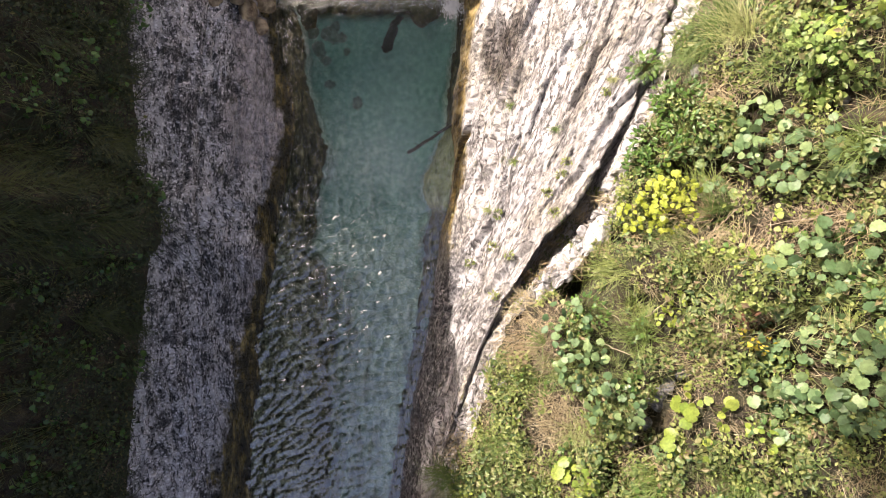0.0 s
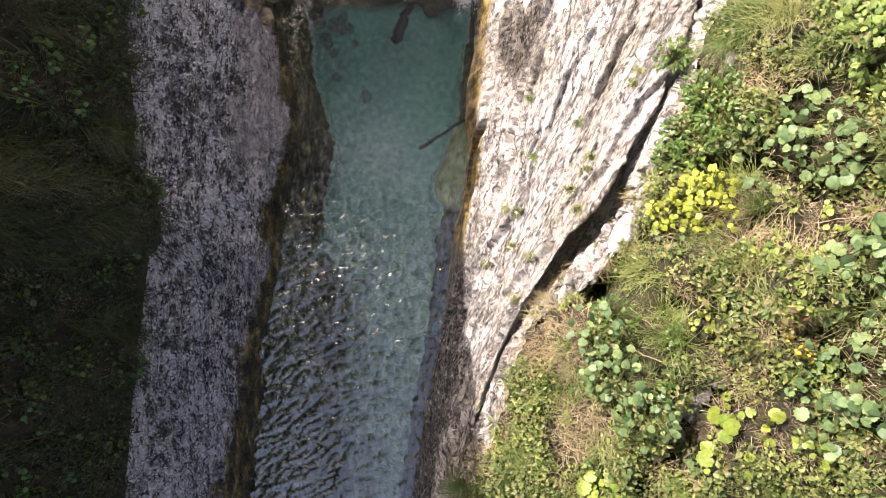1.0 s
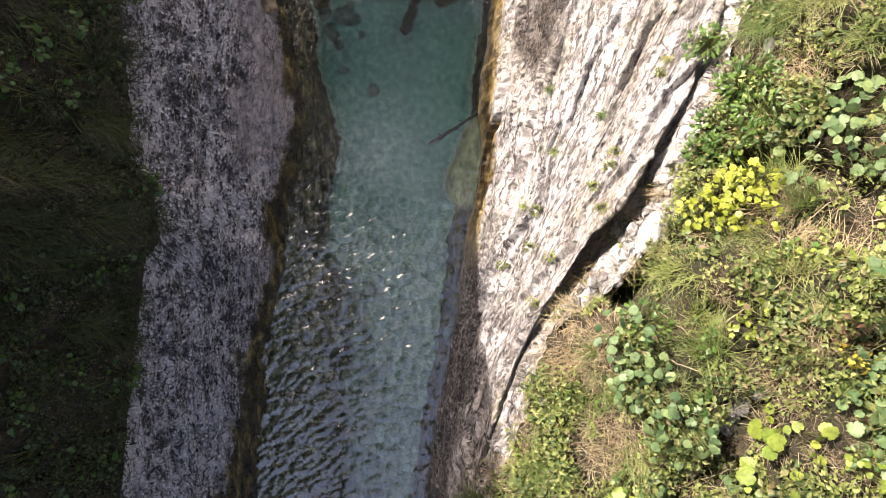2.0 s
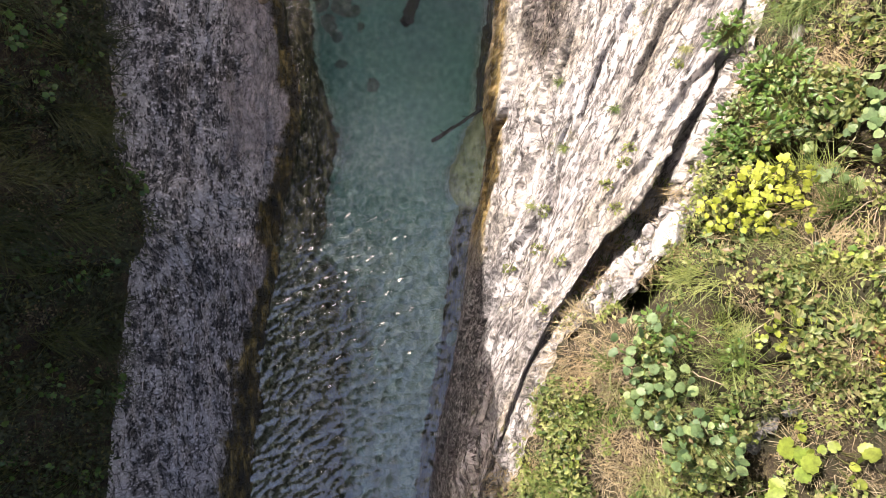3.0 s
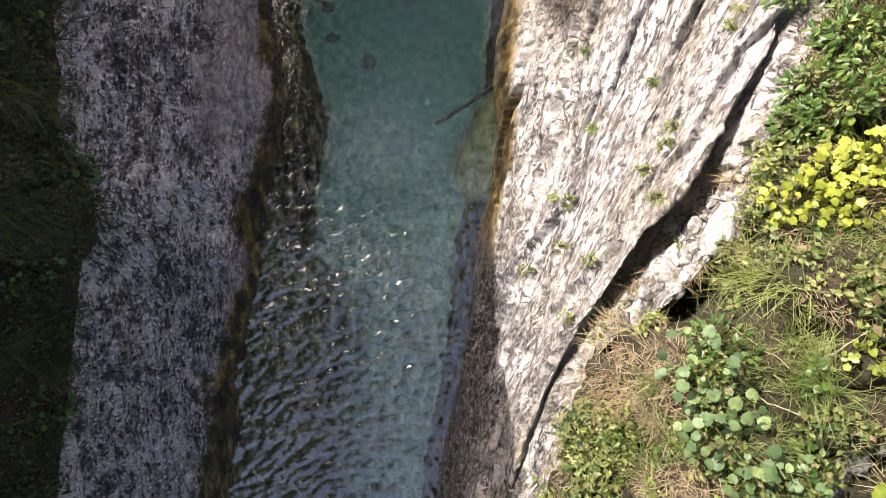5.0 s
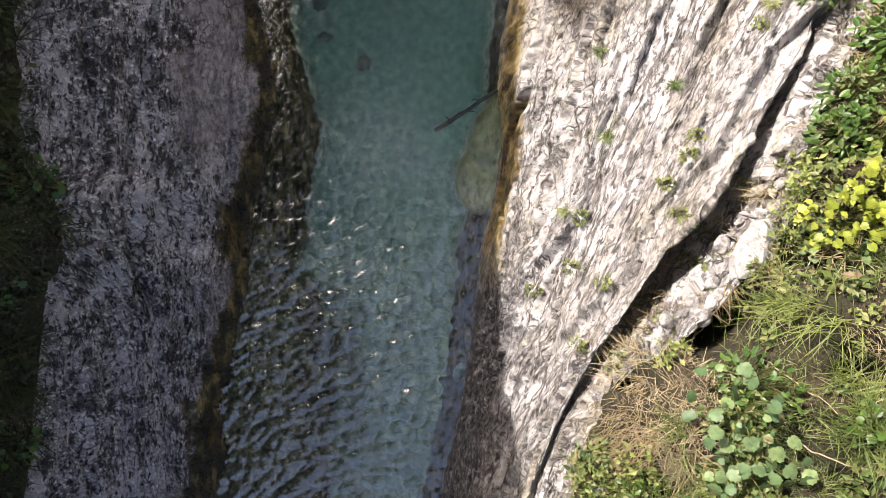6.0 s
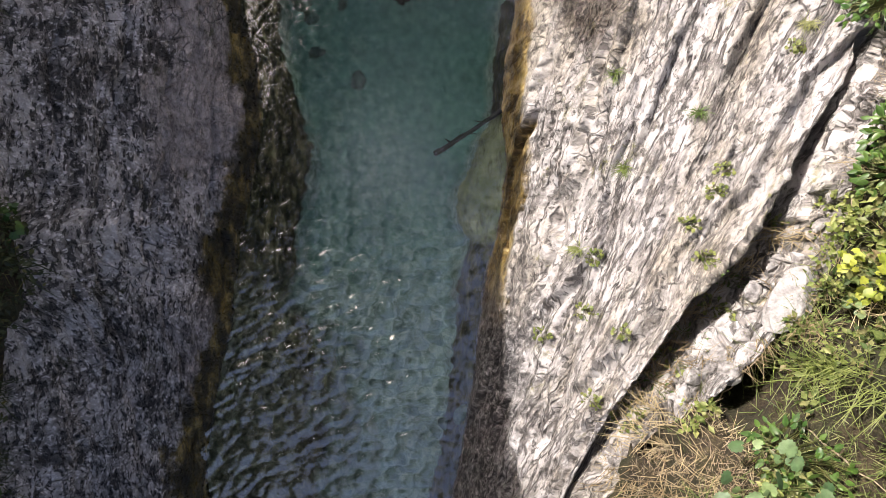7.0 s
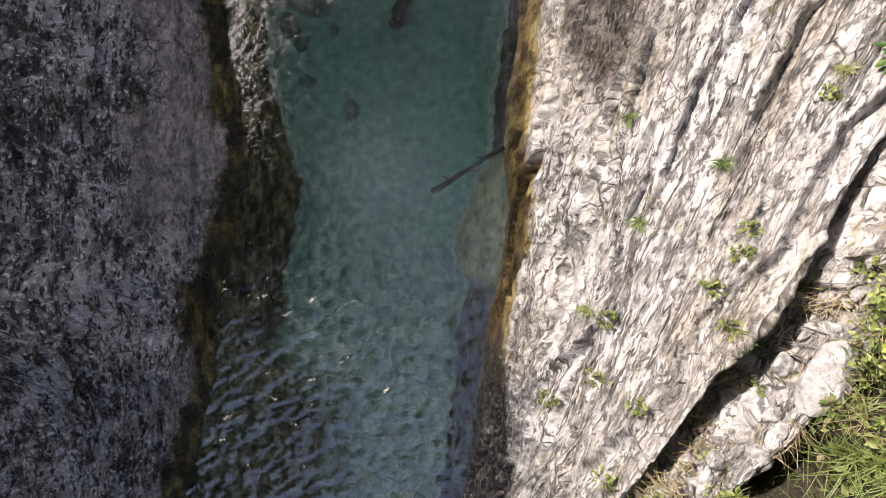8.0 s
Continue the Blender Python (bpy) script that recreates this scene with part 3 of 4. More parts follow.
GZ[:, marks[21]:] -= hollow(GX, GY, HOLLOWS + DIPS)[:, marks[21]:]


def sheet(name, c0, c1, material, label, category):
    """The columns c0 to c1 of the sheet as one mesh, with the flow map."""
    x, y, z, q, v = (a[:, c0:c1 + 1] for a in (GX, GY, GZ, FLOW, GV))
    rows, cols = x.shape
    idx = np.arange(rows * cols).reshape(rows, cols)
    faces = np.stack([idx[:-1, :-1], idx[:-1, 1:], idx[1:, 1:], idx[1:, :-1]], -1).reshape(-1, 4)
    me = bpy.data.meshes.new(name)
    me.vertices.add(rows * cols)
    me.vertices.foreach_set("co", np.stack([x, y, z], -1).ravel())
    me.loops.add(faces.size)
    me.loops.foreach_set("vertex_index", faces.ravel())
    me.polygons.add(len(faces))
    me.polygons.foreach_set("loop_start", np.arange(len(faces)) * 4)
    me.polygons.foreach_set("use_smooth", np.ones(len(faces), bool))
    me.update(calc_edges=True)
    uv = me.uv_layers.new(name="flow")
    at = np.stack([q, v], -1).reshape(-1, 2)
    uv.data.foreach_set("uv", at[faces.ravel()].ravel())
    me.materials.append(material)
    return tagged(new(name, me), label, category, kind="structure")


def height(x, y):
    """The ground's height at a place."""
    r = int(np.clip(np.searchsorted(ys, y), 0, len(ys) - 1))
    return float(np.interp(x, np.maximum.accumulate(GX[r]), GZ[r]))


sheet("slope_west", 0, marks[5], SOIL, "steep shaded earth bank under herbs and grass", "slope")
sheet("rock_bank_west", marks[5], marks[8], ROCK_WET, "damp dark grey limestone bank beside the stream", "rock bank")
sheet("stream_bed", marks[8], marks[13], BED, "gravel stream bed with algae-brown ledges, water tint and sky reflection in its colour", "stream bed")
sheet("rock_bank_east", marks[13], marks[21], ROCK_DRY, "sunlit pale bedded limestone bank with a deep crevice", "rock bank")
sheet("slope_east", marks[21], len(cols_x) - 1, SOIL, "sunny earth slope covered with herbs and grass", "slope")


def water_sheet(name, y0, y1, z, step, label):
    xs = np.arange(-3.3, 0.9, step)
    yy = np.concatenate([np.arange(y0, min(-4.3, y1), 0.3), np.arange(max(y0, -4.3), min(y1, 4.2), step), np.arange(max(y0, 4.2), y1, 0.3)])
    X, Y = np.meshgrid(xs, yy)
    calm = 0.16 + 1.35 * smooth(1.5, -0.3, Y)
    V = Y + 0.12 * (X + 1.0) ** 2  # the ripples' crests bow downstream
    Z = z + calm * (0.013 * gnoise(X * 4.2 + 0.8 * gnoise(X, Y, 5), V * 8.5 + 0.8 * X, 61) + 0.011 * gnoise(X * 8.5, V * 15 - 1.5 * X, 62) + 0.004 * gnoise(X * 17 + Y, V * 27, 64) + 0.006 * gnoise(X * 1.6, Y * 2.2, 63))
    me = bpy.data.meshes.new(name)
    idx = np.arange(X.size).reshape(X.shape)
    faces = np.stack([idx[:-1, :-1], idx[:-1, 1:], idx[1:, 1:], idx[1:, :-1]], -1).reshape(-1, 4)
    me.from_pydata(np.stack([X, Y, Z], -1).reshape(-1, 3).tolist(), [], faces.tolist())
    me.polygons.foreach_set("use_smooth", np.ones(len(faces), bool))
    me.materials.append(WATER)
    ob = tagged(new(name, me), label, "water", kind="structure")
    ob.visible_shadow = False  # lets daylight reach the bed
    return ob


water_sheet("water", -40, 3.86, 0.0, 0.016, "clear turquoise stream water with small ripples")
water_sheet("water_above", 4.0, 40, 0.93, 0.1, "clear stream water above the small fall")


# ---- small makers ----
def part(name, bm, material, parent=None, label=""):
    """A bmesh as one mesh object, under a thing or on its own."""
    me = bpy.data.meshes.new(name)
    bm.to_mesh(me)
    bm.free()
    me.materials.append(material)
    ob = new(name, me)
    ob.parent = parent
    return tagged(ob, label) if label else ob


def tube(bm, points, radii, sides=5):
    """A tapered tube through points."""
    rings = []
    for i, p in enumerate(points):
        way = (points[min(i + 1, len(points) - 1)] - points[max(i - 1, 0)]).normalized()
        a = way.orthogonal().normalized()
        b = way.cross(a)
        rings.append([bm.verts.new(p + radii[i] * (math.cos(k * math.tau / sides) * a + math.sin(k * math.tau / sides) * b)) for k in range(sides)])
    for r, s in zip(rings, rings[1:]):
        for k in range(sides):
            bm.faces.new((r[k], r[(k + 1) % sides], s[(k + 1) % sides], s[k]))
    bm.faces.new(rings[0][::-1]), bm.faces.new(rings[-1])


def stone(size, seed, flat=0.7):
    """An angular stone: a ball cut by uneven planes, its edges slightly worn."""
    rnd = random.Random(seed)
    cuts = [(Vector((rnd.gauss(0, 1), rnd.gauss(0, 1), rnd.gauss(0, 1))).normalized(), rnd.uniform(0.62, 0.95)) for _ in range(12)]
    bm = bmesh.new()
    bmesh.ops.create_icosphere(bm, subdivisions=3, radius=1)
    for v in bm.verts:
        d = v.co.normalized()
        r = min([1.0] + [h / max(d.dot(n), 0.01) for n, h in cuts])
        r *= 1 + 0.12 * noise.noise(d * 2.5 + Vector((seed * 3.7, seed, 0))) + 0.06 * noise.noise(d * 7)
        v.co = Vector((d.x * size[0], d.y * size[1], d.z * size[2] * flat)) * r
    return bm


LEAF_SHAPES = {  # margin from the base round the tip, half of it: width, length
    "round": [(0.05, -0.10), (0.26, -0.17), (0.36, -0.05), (0.50, 0.02), (0.46, 0.20), (0.55, 0.34), (0.43, 0.47), (0.44, 0.64), (0.29, 0.67), (0.20, 0.83), (0.09, 0.82)],
    "lobed": [(0.04, 0.0), (0.30, -0.06), (0.36, 0.14), (0.52, 0.30), (0.40, 0.44), (0.38, 0.68), (0.18, 0.74)],
    "oval": [(0.03, 0.0), (0.17, 0.14), (0.25, 0.36), (0.22, 0.60), (0.12, 0.82)],
}


def leaf_data(kind, name, material, cup=0.12):
    """One leaf, 1 long, along +y, with its midrib as a fold and a drooping rim."""
    half = LEAF_SHAPES[kind]
    bm = bmesh.new()
    rim = [Vector((x, y, 0)) for x, y in half] + [Vector((0, 0.92 if kind == "round" else 1.0, 0))] + [Vector((-x, y, 0)) for x, y in half[::-1]]
    for p in rim:
        p.z = -cup * (abs(p.x) * 2) ** 2 - 0.25 * cup * max(p.y, 0) + 0.08 * abs(p.x)
    heart = [bm.verts.new((0, f, 0.03)) for f in (0.05, 0.38, 0.68)]
    ring = [bm.verts.new(p) for p in rim]
    for a, b in zip(ring, ring[1:]):
        m = (a.co.y + b.co.y) / 2
        h = heart[0] if m < 0.2 else heart[1] if m < 0.55 else heart[2]
        bm.faces.new((h, a, b))
    for side in (1, -1):
        rs = [r for r in ring if r.co.x * side > 0]
        for lo, hi, at in ((heart[0], heart[1], 0.2), (heart[1], heart[2], 0.55)):
            near_r = min(rs, key=lambda r: abs(r.co.y - at))
            bm.faces.new((lo, near_r, hi) if side > 0 else (hi, near_r, lo))
    me = bpy.data.meshes.new(name)
    bm.to_mesh(me)
    bm.free()
    me.polygons.foreach_set("use_smooth", [True] * len(me.polygons))
    me.materials.append(material)
    return me


def ground_normal(x, y, d=0.15):
    return Vector((height(x - d, y) - height(x + d, y), height(x, y - d) - height(x, y + d), 2 * d)).normalized()


def leafy_plant(name, data, x, y, count, size, spread, tall, label, seed, group="", piece="leaf"):
    """A clump of stalked leaves: the stems are the thing, each leaf a part."""
    rnd = random.Random(seed)
    z = height(x, y)
    up = (Vector((0, 0, 1)) * 0.7 + ground_normal(x, y) * 0.5).normalized()
    bm = bmesh.new()
    spots = []
    for i in range(count):
        a, r = rnd.uniform(0, math.tau), spread * math.sqrt(rnd.random())
        lx, ly = x + r * math.cos(a), y + r * math.sin(a)
        foot = Vector((x + 0.35 * (lx - x), y + 0.35 * (ly - y), 0))
        foot.z = height(foot.x, foot.y)
        top = Vector((lx, ly, max(height(lx, ly) + 0.02, z - 0.1))) + up * tall * (rnd.uniform(0.35, 1.0) * (1 - 0.5 * (r / spread) ** 2))
        tube(bm, [foot - Vector((0, 0, 0.03)), foot.lerp(top, 0.55) + up * 0.25 * tall, top], [0.004, 0.0035, 0.0025], 3)
        spots.append((top, a))
    root = bm.verts.new((x, y, z - 0.04))
    bm.verts.ensure_lookup_table()
    for i in range(count):
        bm.faces.new((root, bm.verts[9 * i], bm.verts[9 * i + 1]))
    for v in bm.verts:
        v.co -= Vector((x, y, z))
    thing = new(name)
    thing.location = (x, y, z)
    tagged(thing, label, "plant", group)
    part("stem", bm, STEM, thing)
    for top, a in spots:
        leaf = new(piece, data)
        leaf.parent = thing
        lean = Vector((math.cos(a), math.sin(a), 0))
        face = (up + lean * rnd.uniform(0.0, 0.7) + Vector((rnd.gauss(0, 0.5), rnd.gauss(0, 0.5), 0)) - Vector((0.25, 0, 0))).normalized()
        way = lean - face * lean.dot(face)
        way = (Matrix.Rotation(rnd.gauss(0, 0.7), 3, face) @ way).normalized()
        side = way.cross(face)
        s = size * rnd.uniform(0.4, 1.25)
        m = Matrix((side * s, way * s, face * s)).transposed().to_4x4()
        m.translation = top - Vector((x, y, z))
        leaf.matrix_basis = m
    return thing


def blade(rnd, foot, way, long, wide, droop, up):
    """Four-segment blade: its centre line bends over and down."""
    left = way.cross(up).normalized()
    pts, p, d = [], foot.copy(), (up + way * 0.35).normalized()
    for i in range(5):
        w = wide * (1 - (i / 4) ** 1.5) + 0.0006
        pts.append((p - left * w, p + left * w))
        p = p + d * (long / 4)
        d = (d + way * droop * 0.5 - Vector((0, 0, 1)) * droop * 0.42 + Vector((rnd.gauss(0, 0.05), rnd.gauss(0, 0.05), 0))).normalized()
    return pts


def grass_tuft(x, y, count, long, material, label, seed, droop=0.8, lean=(0, 0), spread=0.05, group="grass tufts on the banks"):
    rnd = random.Random(seed)
    z = height(x, y)
    up = (Vector((0, 0, 1)) * 0.6 + ground_normal(x, y) * 0.6).normalized()
    verts, faces = [Vector((0, 0, -0.04))], []
    for _ in range(count):
        a = rnd.uniform(0, math.tau)
        way = Vector((math.cos(a) + lean[0], math.sin(a) + lean[1], 0)).normalized()
        r, c = spread * math.sqrt(rnd.random()), rnd.uniform(0, math.tau)
        fx, fy = x + r * math.cos(c), y + r * math.sin(c)
        foot = Vector((fx, fy, height(fx, fy) - 0.02)) - Vector((x, y, z))
        for i, (l, q) in enumerate(blade(rnd, foot, way, long * rnd.uniform(0.5, 1.1), rnd.uniform(0.0015, 0.0036), droop * rnd.uniform(0.3, 1.3), up)):
            verts += [l, q]
            if not i:
                faces.append((0, len(verts) - 2, len(verts) - 1))
            else:
                k = len(verts)
                faces.append((k - 4, k - 3, k - 1, k - 2))
    me = bpy.data.meshes.new("grass_tuft")
    me.from_pydata(verts, [], faces)
    me.polygons.foreach_set("use_smooth", [True] * len(faces))
    me.materials.append(material)
    ob = new("grass_tuft", me)
    ob.location = (x, y, z)
    return tagged(ob, label, "grass", group)


def scatter(name, shape, faces, at, size, face, way, material, label, category):
    """Very many small pieces as one mesh: each has a place, a size, a facing and a heading."""
    shape = np.array(shape, float)
    side = np.cross(way, face)
    v = at[:, None] + size[:, None, None] * (shape[None, :, 0:1] * side[:, None] + shape[None, :, 1:2] * way[:, None] + shape[None, :, 2:3] * face[:, None])
    n, k = len(at), len(shape)
    f = np.array(faces)[None] + (np.arange(n) * k)[:, None, None]
    me = bpy.data.meshes.new(name)
    me.from_pydata(v.reshape(-1, 3).tolist(), [], f.reshape(-1, f.shape[-1]).tolist())
    me.materials.append(material)
    return tagged(new(name, me), label, category, kind="stuff")


HERB_SHAPE, HERB_FACES = [(0, 0, 0), (0.3, 0.45, 0.05), (0, 1, -0.12), (-0.3, 0.45, 0.05), (0, 0.5, -0.06)], [(0, 1, 4), (1, 2, 4), (2, 3, 4), (3, 0, 4)]
BLADE_SHAPE, BLADE_FACES = [(-0.02, 0, 0), (0.02, 0, 0), (0.017, 0.5, 0.12), (-0.017, 0.5, 0.12), (0.003, 1, 0.0), (-0.003, 1, 0.0)], [(0, 1, 2, 3), (3, 2, 4, 5)]


def unit(v):
    return v / (np.linalg.norm(v, axis=-1, keepdims=True) + 1e-9)


def ground_points(x, y):
    z = np.array([height(a, b) for a, b in zip(x, y)])
    d = 0.1
    nx = np.array([height(a - d, b) - height(a + d, b) for a, b in zip(x, y)])
    ny = np.array([height(a, b - d) - height(a, b + d) for a, b in zip(x, y)])
    return np.stack([x, y, z], -1), unit(np.stack([nx, ny, 0 * nx + 2 * d], -1))


# where the slope is dry (minus) or green (plus): x, y, radius, strength
PATCHES = [(0.97, -1.01, 0.28, -1.0), (1.28, -1.92, 0.3, -0.7), (0.49, -1.88, 0.2, -0.4), (2.61, 1.61, 0.25, -0.6), (2.47, 0.35, 0.25, -0.6), (2.96, 0.10, 0.25, -0.6), (2.63, -1.32, 0.2, -0.7),
           (1.87, -0.82, 0.4, 0.9), (2.20, 0.00, 0.22, 0.6), (2.40, 1.12, 0.25, 0.7), (1.66, -1.46, 0.2, 0.5)]


def undergrowth(rng, inner, width, sign, clumps, leaves, share, mats, y0=-4.3, y1=4.4):
    """Herb clumps on a slope: the clump chooses the kind, its leaves make a low dome."""
    cy = rng.uniform(y0, y1, clumps)
    cx = np.interp(cy, ys, inner) + sign * width * rng.random(clumps) ** 1.1
    bare = (hollow(cx, cy) > np.where(cy < -1.15, 0.32, 0.48)) | (hollow(cx, cy, DIPS) > 0.3)
    cx, cy = cx[~bare], cy[~bare]
    place, nrm = ground_points(cx, cy)
    pick = gnoise(cx * 2.2, cy * 2.2, 81) + 0.5 * gnoise(cx * 5, cy * 5, 82) + rng.normal(0, 0.12, len(cx))
    for px, py, pr, way in PATCHES:
        pick = pick + way * np.exp(-((cx - px) ** 2 + (cy - py) ** 2) / (pr * pr))
    order = np.argsort(np.argsort(pick)) / len(pick)
    lo = 0.0
    for (name, material, long, label, category), part_of in zip(mats, share):
        mine = (order >= lo) & (order < lo + part_of)
        lo += part_of
        p, nn = np.repeat(place[mine], leaves, 0), np.repeat(nrm[mine], leaves, 0)
        r = np.repeat(rng.uniform(0.04, 0.12, mine.sum()) + 0.13 * np.clip(gnoise(cx[mine] * 3, cy[mine] * 3, 85) + 0.1, 0, 1), leaves)
        up = unit(nn * 0.6 + np.array([0, 0, 0.7]))
        off = rng.normal(0, 0.5, p.shape) * r[:, None]
        dome = np.maximum(0.02, 2.3 * r - np.linalg.norm(off, axis=1) * 0.7) * rng.uniform(0.25, 1.1, len(p))
        off -= (off * nn).sum(1, keepdims=True) * nn
        at = p + off + up * dome[:, None]
        blades = category == "grass"
        tip = unit(rng.normal(0, 1, p.shape) + unit(off) * 0.8)
        if blades:
            way = unit(up * 0.55 + tip * 0.75 + np.array([0, 0, -0.1]))
            face = unit(np.cross(np.cross(way, up + 0.01), way))
            at = p + off * 1.1
        else:
            face = unit(up + 0.45 * rng.normal(0, 1, p.shape) + 0.35 * unit(off))
            way = unit(tip - (tip * face).sum(1, keepdims=True) * face)
        size = long * rng.uniform(0.6, 1.2, len(p)) * np.repeat(rng.uniform(0.5, 1.15, mine.sum()), leaves)
        scatter(name, BLADE_SHAPE if blades else HERB_SHAPE, BLADE_FACES if blades else HERB_FACES, at, size, face, way, material, label, category)


rng = np.random.default_rng(7)
undergrowth(rng, edge_e, 3.6, 1, 7400, 26, (0.10, 0.25, 0.17, 0.16, 0.21, 0.11), [
    ("withered_grass", LEAF_BROWN, 0.09, "withered brown grass on the sunny slope", "grass"),
    ("dry_grass", STRAW, 0.13, "straw-coloured dry grass on the sunny slope", "grass"),
    ("herbs", LEAF_HERB, 0.055, "yellow-green low herbs on the sunny slope", "herbs"),
    ("green_grass", GRASS, 0.14, "fresh green grass on the sunny slope", "grass"),
    ("leafy_herbs", LEAF_SMALL, 0.07, "small-leaved green herbs on the sunny slope", "herbs"),
    ("yellow_grass", GRASS, 0.11, "yellowish grass among the slope's herbs", "grass"),
])
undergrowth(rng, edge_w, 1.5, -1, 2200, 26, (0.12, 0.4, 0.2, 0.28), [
    ("brown_herbs", LEAF_BROWN_SHADED, 0.035, "brown withered herbs on the shaded bank", "herbs"),
    ("shade_herbs", LEAF_SHADED, 0.045, "small green herbs on the shaded bank, shade put into their colour", "herbs"),
    ("shade_grass", LEAF_SHADED, 0.22, "green grass on the shaded bank, shade put into its colour", "grass"),
    ("shade_leaves", LEAF_SHADED, 0.06, "broad herbs on the shaded bank, shade put into their colour", "herbs"),
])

for side, inner, name, label in ((1, edge_e + 3.3, "far_herbs", "green and straw-coloured herbs farther up the slope"), (-1, edge_w - 1.2, "rim_herbs", "herbs and grass on the western rim")):
    fy = rng.uniform(-16, 16, 9000)
    fx = np.interp(fy, ys, inner) + side * 11 * rng.random(9000) ** 1.3
    outer = np.abs(fy) > 4.2
    fx[outer] -= (side * 2.4 * rng.random(9000))[outer]
    at, nn = ground_points(fx, fy)
    face = unit(nn + 0.6 * rng.normal(0, 1, at.shape))
    scatter(name, HERB_SHAPE, HERB_FACES, at + nn * rng.uniform(0, 0.15, (len(at), 1)), rng.uniform(0.06, 0.16, len(at)), face, unit(np.cross(face, rng.normal(0, 1, at.shape))), LEAF_SMALL, label, "herbs")

COLTSFOOT = leaf_data("round", "coltsfoot_leaf", LEAF_ROUND)
LIME = leaf_data("lobed", "lime_leaf", LEAF_LIME)
VINE = leaf_data("lobed", "vine_leaf", LEAF_VINE)
DARK = leaf_data("oval", "dark_leaf", LEAF_DARK, 0.2)
BRAMBLE = leaf_data("lobed", "bramble_leaf", LEAF_DARK)
PALE = leaf_data("round", "pale_leaf", LEAF_YELLOW)

# ---- plants on the sunny slope ----
for i, (x, y) in enumerate([(1.32, -0.9), (1.47, -1.1), (1.52, -1.26), (1.67, -1.43), (2.94, 1.21), (2.96, 0.94), (3.06, 1.19), (2.86, 0.77), (3.06, 0.65), (3.23, 0.00), (3.10, -0.14), (3.01, -1.20), (3.20, -1.01), (3.26, -1.09), (3.30, -0.78), (3.33, -1.13), (3.27, -1.36), (3.07, -1.50), (3.38, -0.26), (3.29, -0.53), (1.74, -1.64), (3.18, -0.73)]):
    leafy_plant("coltsfoot", COLTSFOOT, x + 0.1 * math.sin(5 * i), y + 0.08 * math.cos(7 * i), 38, 0.072 + 0.03 * math.sin(3 * i) ** 2, 0.25, 0.5 if i < 4 else 0.28, "coltsfoot clump with round blue-green leaves on the slope", 100 + i, "broad-leaved plants on the slope")
for i, (x, y) in enumerate([(2.13, 0.33), (2.26, 0.52), (2.34, 0.32), (2.36, 0.54)]):
    leafy_plant("sapling", LIME, x, y, 62, 0.062, 0.17, 0.55, "bright lime-yellow sapling with lobed leaves", 200 + i, "broad-leaved plants on the slope")
for i, (x, y) in enumerate([(3.21, 1.66), (3.23, 1.45), (3.17, 1.79)]):
    leafy_plant("vine", VINE, x, y, 60, 0.075, 0.2, 0.25, "mid-green vine with lobed leaves on the slope", 250 + i, "broad-leaved plants on the slope")
for i, (x, y) in enumerate([(2.42, -1.45), (2.45, -1.54), (2.33, -1.90), (1.34, -2.24), (1.41, -2.38), (3.46, 2.04), (3.34, 1.81)]):
    leafy_plant("butterbur", PALE, x, y, 9, 0.13, 0.15, 0.22, "light green butterbur with few large leaves", 300 + i, "broad-leaved plants on the slope")
for i, (x, y) in enumerate([(2.27, 1.15), (2.47, 1.44), (2.49, 1.20), (2.21, 0.91), (2.35, 0.98), (2.46, 1.58), (1.52, -0.71), (2.26, 2.04)]):
    leafy_plant("shrub", DARK, x, y, 110, 0.062, 0.18, 0.32, "dense dark green shrub with pointed leaves", 400 + i, "broad-leaved plants on the slope")
for i, (x, y) in enumerate([(2.81, 2.23), (2.87, 2.04), (2.64, 2.07), (0.68, -2.16), (0.76, -2.26), (0.04, -2.73), (0.18, -2.80), (2.12, -2.30), (1.86, -0.23), (1.96, -0.87), (0.98, -1.56), (3.23, -0.46), (2.81, -2.12), (3.23, -0.58), (2.57, 0.64), (2.67, 0.37), (3.31, 0.84), (3.05, 1.68), (1.96, -0.68), (2.50, -0.16), (1.75, -0.25), (1.40, -1.89), (1.08, -2.52)]):
    grass_tuft(x, y, 200 if i < 3 else 120, 0.6 if i < 3 else 0.4, GRASS_TUFT, "arching green grass tuft on the sunny slope", 500 + i, 0.8, (0.7 * math.sin(7 * i) - 0.3, 0.7 * math.cos(5 * i)), 0.11)
for i, (x, y) in enumerate([(0.97, -1.24), (0.86, -1.07), (1.06, -1.01), (1.00, -0.76), (2.80, 1.53), (2.69, 0.01), (2.47, -0.81), (1.19, -1.75), (0.30, -2.37), (2.40, -1.15), (2.04, -2.12), (3.32, 0.18)]):
    grass_tuft(x, y, 130, 0.27, STRAW_TUFT, "dry straw-brown grass tuft on the sunny slope", 600 + i, 0.9, (0.8 * math.sin(4 * i) - 0.3, 0.8 * math.cos(9 * i)), 0.2)
for i, (x, y) in enumerate([(2.69, -0.79), (2.85, -0.85)]):
    leafy_plant("flowering_herb", leaf_data("oval", "petal_spray", PETAL_ONE), x, y, 30, 0.05, 0.09, 0.22, "yellow-flowered herb on the slope", 700 + i, "", "flower")
for i, (x, y) in enumerate([(2.92, -0.65), (2.64, -0.60)]):
    leafy_plant("withered_herb", leaf_data("oval", "withered_leaf", LEAF_WILT), x, y, 30, 0.07, 0.10, 0.2, "withered red-brown herb on the slope", 720 + i)

